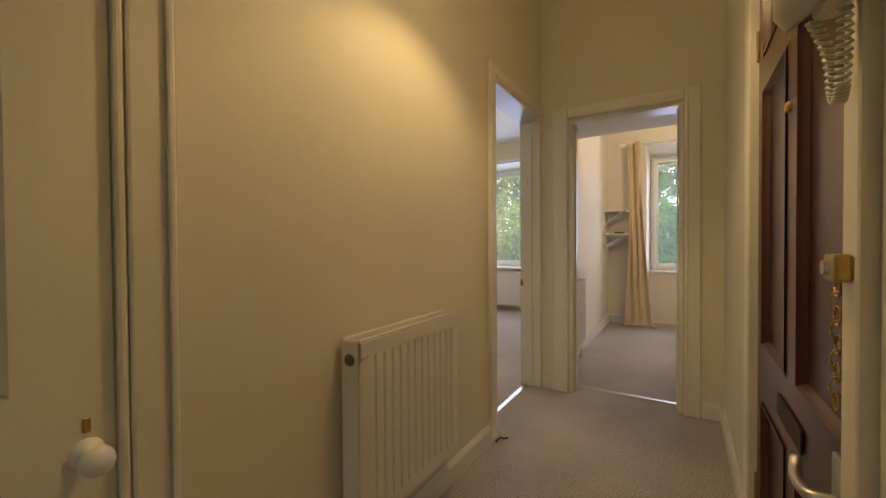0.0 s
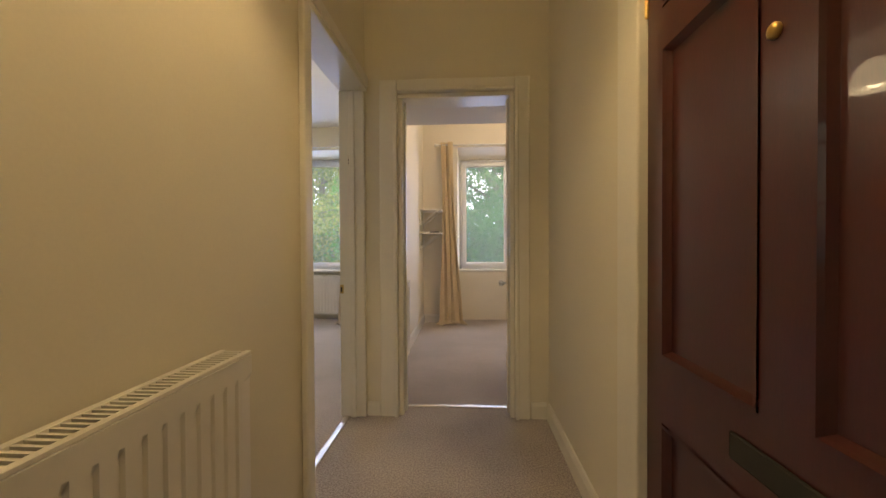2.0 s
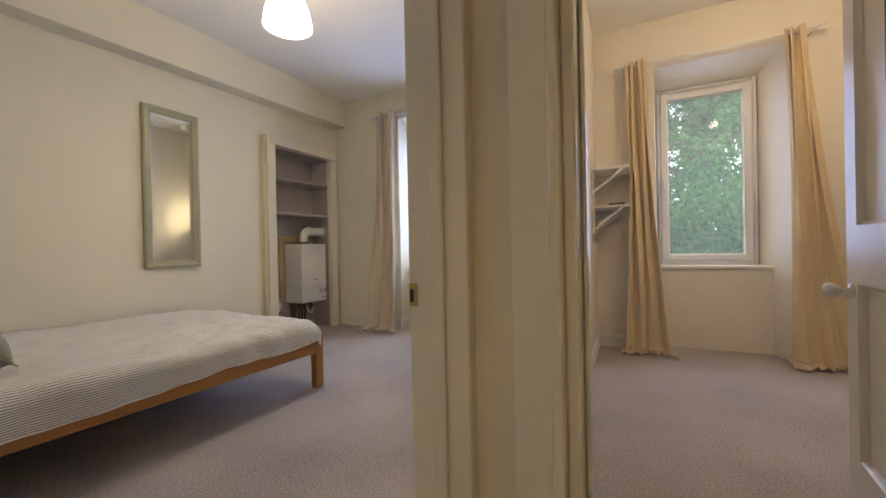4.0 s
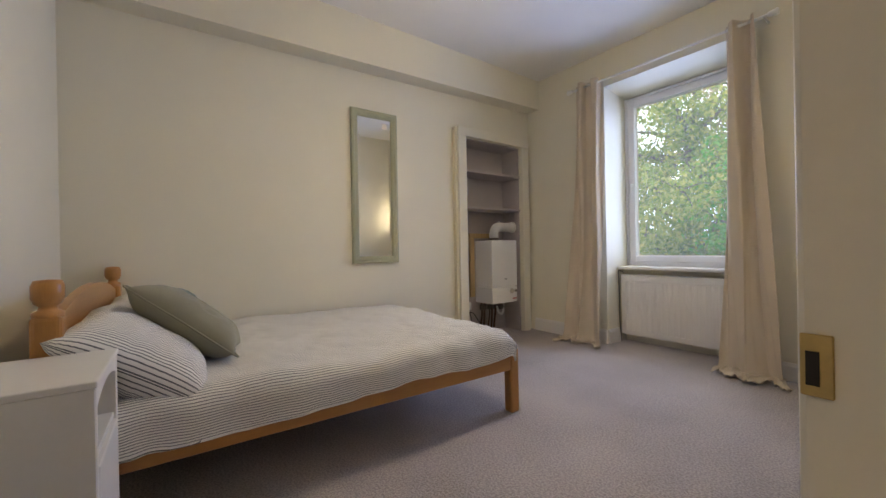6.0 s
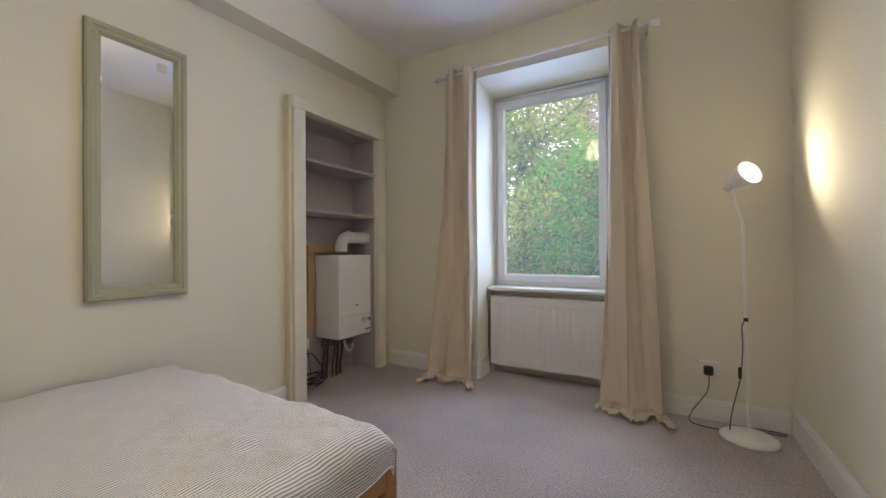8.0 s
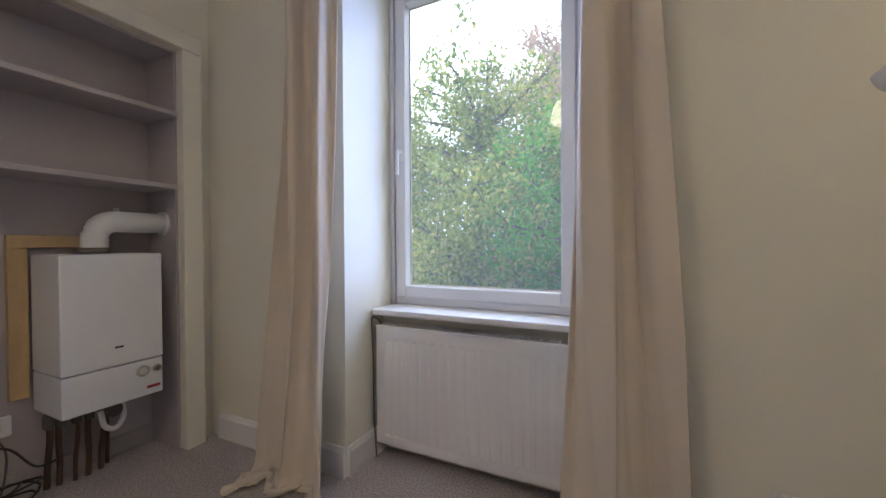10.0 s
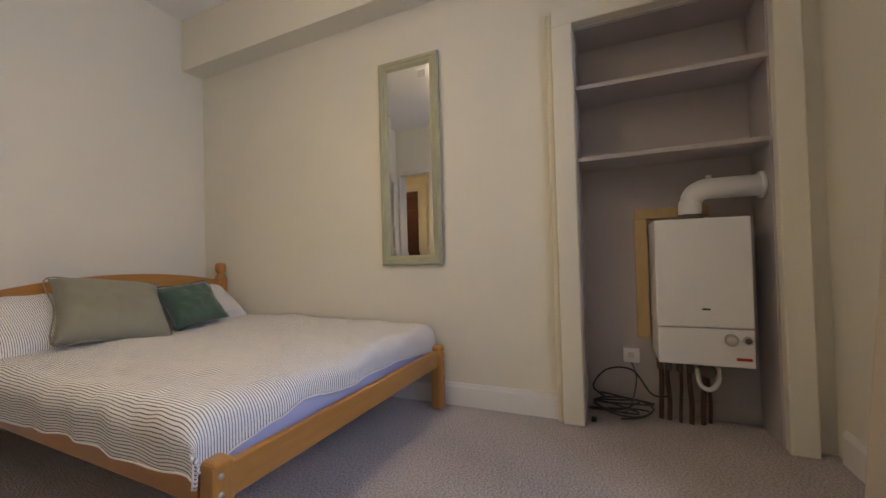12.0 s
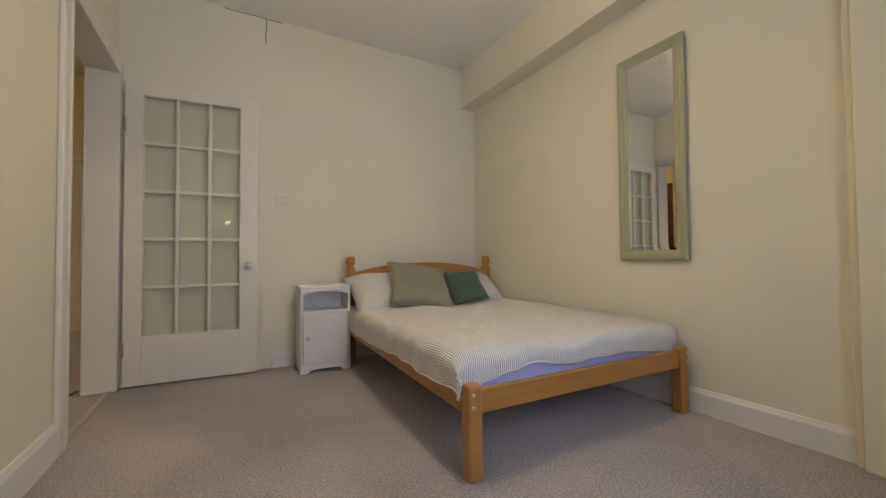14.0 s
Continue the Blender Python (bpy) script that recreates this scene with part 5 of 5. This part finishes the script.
structure("plaster_crack", cr, M["dark"], "open crack in the plaster above the bedroom door", "crack")


# ---- outside ----
def sheet(name, verts, faces, material, label, category):
    me = bpy.data.meshes.new(name)
    me.from_pydata(verts, [], faces)
    me.materials.append(material)
    return tagged(new(name, me), label, category, kind="structure")


GZ = -3.3
ng = 24
gv = [(-400 + 800 * i / ng, -400 + 800 * j / ng, GZ) for j in range(ng + 1) for i in range(ng + 1)]
sheet("ground", gv, [(j * (ng + 1) + i, j * (ng + 1) + i + 1, (j + 1) * (ng + 1) + i + 1, (j + 1) * (ng + 1) + i) for j in range(ng) for i in range(ng)],
      mat("rough_grass", (0.07, 0.10, 0.035), 0.95, vary=0.3, scale=0.6, fine=8, second=(0.04, 0.05, 0.02)), "rough grass behind the building", "ground")
skyv, skyf = [], []
for k in range(33):
    a = math.pi * k / 32
    for h in range(9):
        e = math.radians(-4 + 12 * h)
        skyv.append((150 * math.cos(a) * math.cos(e), 150 * math.sin(a) * math.cos(e) + 4, 150 * math.sin(e)))
for k in range(32):
    for h in range(8):
        skyf.append((k * 9 + h, (k + 1) * 9 + h, (k + 1) * 9 + h + 1, k * 9 + h + 1))
cloud = mat("overcast_cloud", (0.9, 0.9, 0.9), 1.0, vary=0.03, scale=0.02, fine=0.1, bump=0)
_b = cloud.node_tree.nodes["Principled BSDF"]
_b.inputs["Emission Color"].default_value, _b.inputs["Emission Strength"].default_value = (0.82, 0.90, 1.0, 1), 4.6
sheet("backdrop", skyv, skyf, cloud, "pale overcast sky", "sky")

BARK = mat("grey_bark", (0.20, 0.17, 0.15), 0.9, vary=0.3, scale=8, fine=40, bump=0.6, depth=0.02, stretch=(3, 3, 0.6))


def leaf_mat(name, a, b, c):
    """Leaf colours that differ from leaf to leaf, with light passing through."""
    m = mat(name, a, 0.55, vary=0.1, scale=9, fine=60, bump=0.1)
    nt = m.node_tree
    bs = nt.nodes["Principled BSDF"]
    geo, ramp = nt.nodes.new("ShaderNodeNewGeometry"), nt.nodes.new("ShaderNodeValToRGB")
    ramp.color_ramp.elements[0].color, ramp.color_ramp.elements[1].color = (*a, 1), (*c, 1)
    e = ramp.color_ramp.elements.new(0.55)
    e.color = (*b, 1)
    nt.links.new(geo.outputs["Random Per Island"], ramp.inputs[0])
    nt.links.new(ramp.outputs[0], bs.inputs["Base Color"])
    tr, mix = nt.nodes.new("ShaderNodeBsdfTranslucent"), nt.nodes.new("ShaderNodeMixShader")
    nt.links.new(ramp.outputs[0], tr.inputs["Color"])
    mix.inputs[0].default_value = 0.5
    nt.links.new(bs.outputs[0], mix.inputs[1])
    nt.links.new(tr.outputs[0], mix.inputs[2])
    nt.links.new(mix.outputs[0], nt.nodes["Material Output"].inputs["Surface"])
    return m


AUTUMN = leaf_mat("turning_leaves", (0.13, 0.21, 0.05), (0.36, 0.46, 0.12), (0.72, 0.64, 0.20))
RUST = leaf_mat("rusty_leaves", (0.38, 0.31, 0.24), (0.56, 0.43, 0.34), (0.62, 0.43, 0.36))
GREEN = leaf_mat("green_leaves", (0.09, 0.33, 0.05), (0.18, 0.52, 0.09), (0.36, 0.64, 0.15))


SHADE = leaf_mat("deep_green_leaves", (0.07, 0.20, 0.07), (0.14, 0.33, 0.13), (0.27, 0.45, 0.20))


def tree(label, x, y, height, spread, leaves, size, material, seed, low, bare=0.0, cone=False):
    rng = np.random.default_rng(seed)
    t = thing("tree", label, "tree", base=(x, y, GZ), group="garden trees")
    bm = bmesh.new()
    top = GZ + height
    trunk = [Vector((x + 0.12 * math.sin(k * 1.3 + seed), y + 0.1 * math.cos(k * 1.7), GZ + height * 0.9 * k / 8)) for k in range(9)]
    tube(bm, trunk, [0.22 * (1 - k / 9.5) + 0.015 for k in range(9)], 10)
    tips = []
    n = 46
    for k in range(n):
        f = low + (0.97 - low) * k / n
        st = trunk[0].lerp(trunk[-1], min(1, f / 0.9))
        a = k * 2.4 + rng.uniform(-0.4, 0.4)
        w = (1 - f) * 1.1 if cone else math.sin(math.pi * min(1, max(0.08, (f - low) / (1.02 - low)))) ** 0.6
        ln = spread * w * rng.uniform(0.7, 1.1) + 0.15
        end = st + Vector((math.cos(a) * ln, math.sin(a) * ln, ln * rng.uniform(0.15, 0.55)))
        midp = st.lerp(end, 0.5) + Vector((rng.uniform(-.15, .15), rng.uniform(-.15, .15), rng.uniform(-.1, .2)))
        pts = smooth_curve([st, midp, end], 4)
        tube(bm, pts, [0.05 * (1 - i / len(pts)) + 0.006 for i in range(len(pts))], 6)
        for i in range(2, len(pts)):
            tips.append((pts[i], 0.22 + 0.28 * ln / spread, f))
            for _ in range(2):
                tw = pts[i] + Vector(rng.normal(0, 0.28, 3))
                tube(bm, [pts[i], pts[i].lerp(tw, 0.5) + Vector((0, 0, 0.05)), tw], [0.012, 0.009, 0.003], 4)
                tips.append((tw, 0.2, f))
    part("trunk", bm, BARK, t, "grey branching trunk", True)
    c = np.array([tuple(p[0]) for p in tips])
    rad = np.array([p[1] for p in tips])
    ff = np.array([p[2] for p in tips])
    pw = np.clip(1 - bare * ff ** 2, 0.04, 1) * rad
    idx = rng.choice(len(tips), leaves, p=pw / pw.sum())
    pos = c[idx] + rng.normal(0, 1, (leaves, 3)) * rad[idx][:, None] * 0.47
    d = rng.normal(0, 1, (leaves, 3))
    d[:, 2] -= 0.4
    d /= np.linalg.norm(d, axis=1)[:, None]
    s = np.cross(d, rng.normal(0, 1, (leaves, 3)))
    s /= np.linalg.norm(s, axis=1)[:, None]
    nrm = np.cross(d, s)
    L = size * rng.uniform(0.6, 1.25, leaves)[:, None]
    v = np.stack([pos, pos + d * L * 0.45 + s * L * 0.30 + nrm * L * 0.08, pos + d * L, pos + d * L * 0.45 - s * L * 0.30 + nrm * L * 0.08], 1).reshape(-1, 3)
    me = bpy.data.meshes.new("crown")
    fa = np.arange(leaves * 4).reshape(-1, 4)
    tri = np.concatenate([fa[:, [0, 1, 2]], fa[:, [0, 2, 3]]])
    me.from_pydata(v.tolist(), [], tri.tolist())
    me.materials.append(material)
    cr_ = new("crown", me)
    cr_.parent = t
    cr_.matrix_parent_inverse = t.matrix_basis.inverted()
    tagged(cr_, kind="stuff")
    return t


tree("broad tree with leaves turning yellow-green", -3.6, 13.2, 7.8, 2.6, 80000, 0.094, AUTUMN, 3, 0.15, 0.86)
tree("tall tree with thinning rust-coloured leaves", -2.2, 17.5, 10.5, 3.2, 56000, 0.115, RUST, 9, 0.25, 0.86)
tree("dense bright green tree close to the window", -1.1, 12.6, 6.3, 1.8, 48000, 0.090, GREEN, 14, 0.10)
tree("leafy green tree outside the study window", 1.7, 13.5, 8.3, 2.6, 80000, 0.096, SHADE, 21, 0.12, 0.25)
tree("yellowing tree at the edge of the garden", -8.5, 16.0, 9.0, 3.0, 20000, 0.19, AUTUMN, 33, 0.12, 0.6)
tree("dark green tree at the back of the garden", 5.0, 18.0, 9.5, 3.0, 16000, 0.19, GREEN, 41, 0.12, 0.4)
hd2 = np.random.default_rng(77)
nh = 26000
hp = np.stack([hd2.uniform(-12, 8, nh), hd2.normal(20.5, 0.9, nh), GZ + 4.6 * hd2.uniform(0, 1, nh) ** 0.8], 1)
hdv = hd2.normal(0, 1, (nh, 3))
hdv /= np.linalg.norm(hdv, axis=1)[:, None]
hsv = np.cross(hdv, hd2.normal(0, 1, (nh, 3)))
hsv /= np.linalg.norm(hsv, axis=1)[:, None]
hv = np.stack([hp, hp + hdv * 0.12 + hsv * 0.09, hp + hdv * 0.27, hp + hdv * 0.12 - hsv * 0.09], 1).reshape(-1, 3)
hme = bpy.data.meshes.new("hedge")
hme.from_pydata(hv.tolist(), [], np.arange(nh * 4).reshape(-1, 4).tolist())
hme.materials.append(GREEN)
tagged(new("hedge", hme), "dense mixed green hedge along the garden end", "hedge", kind="stuff")
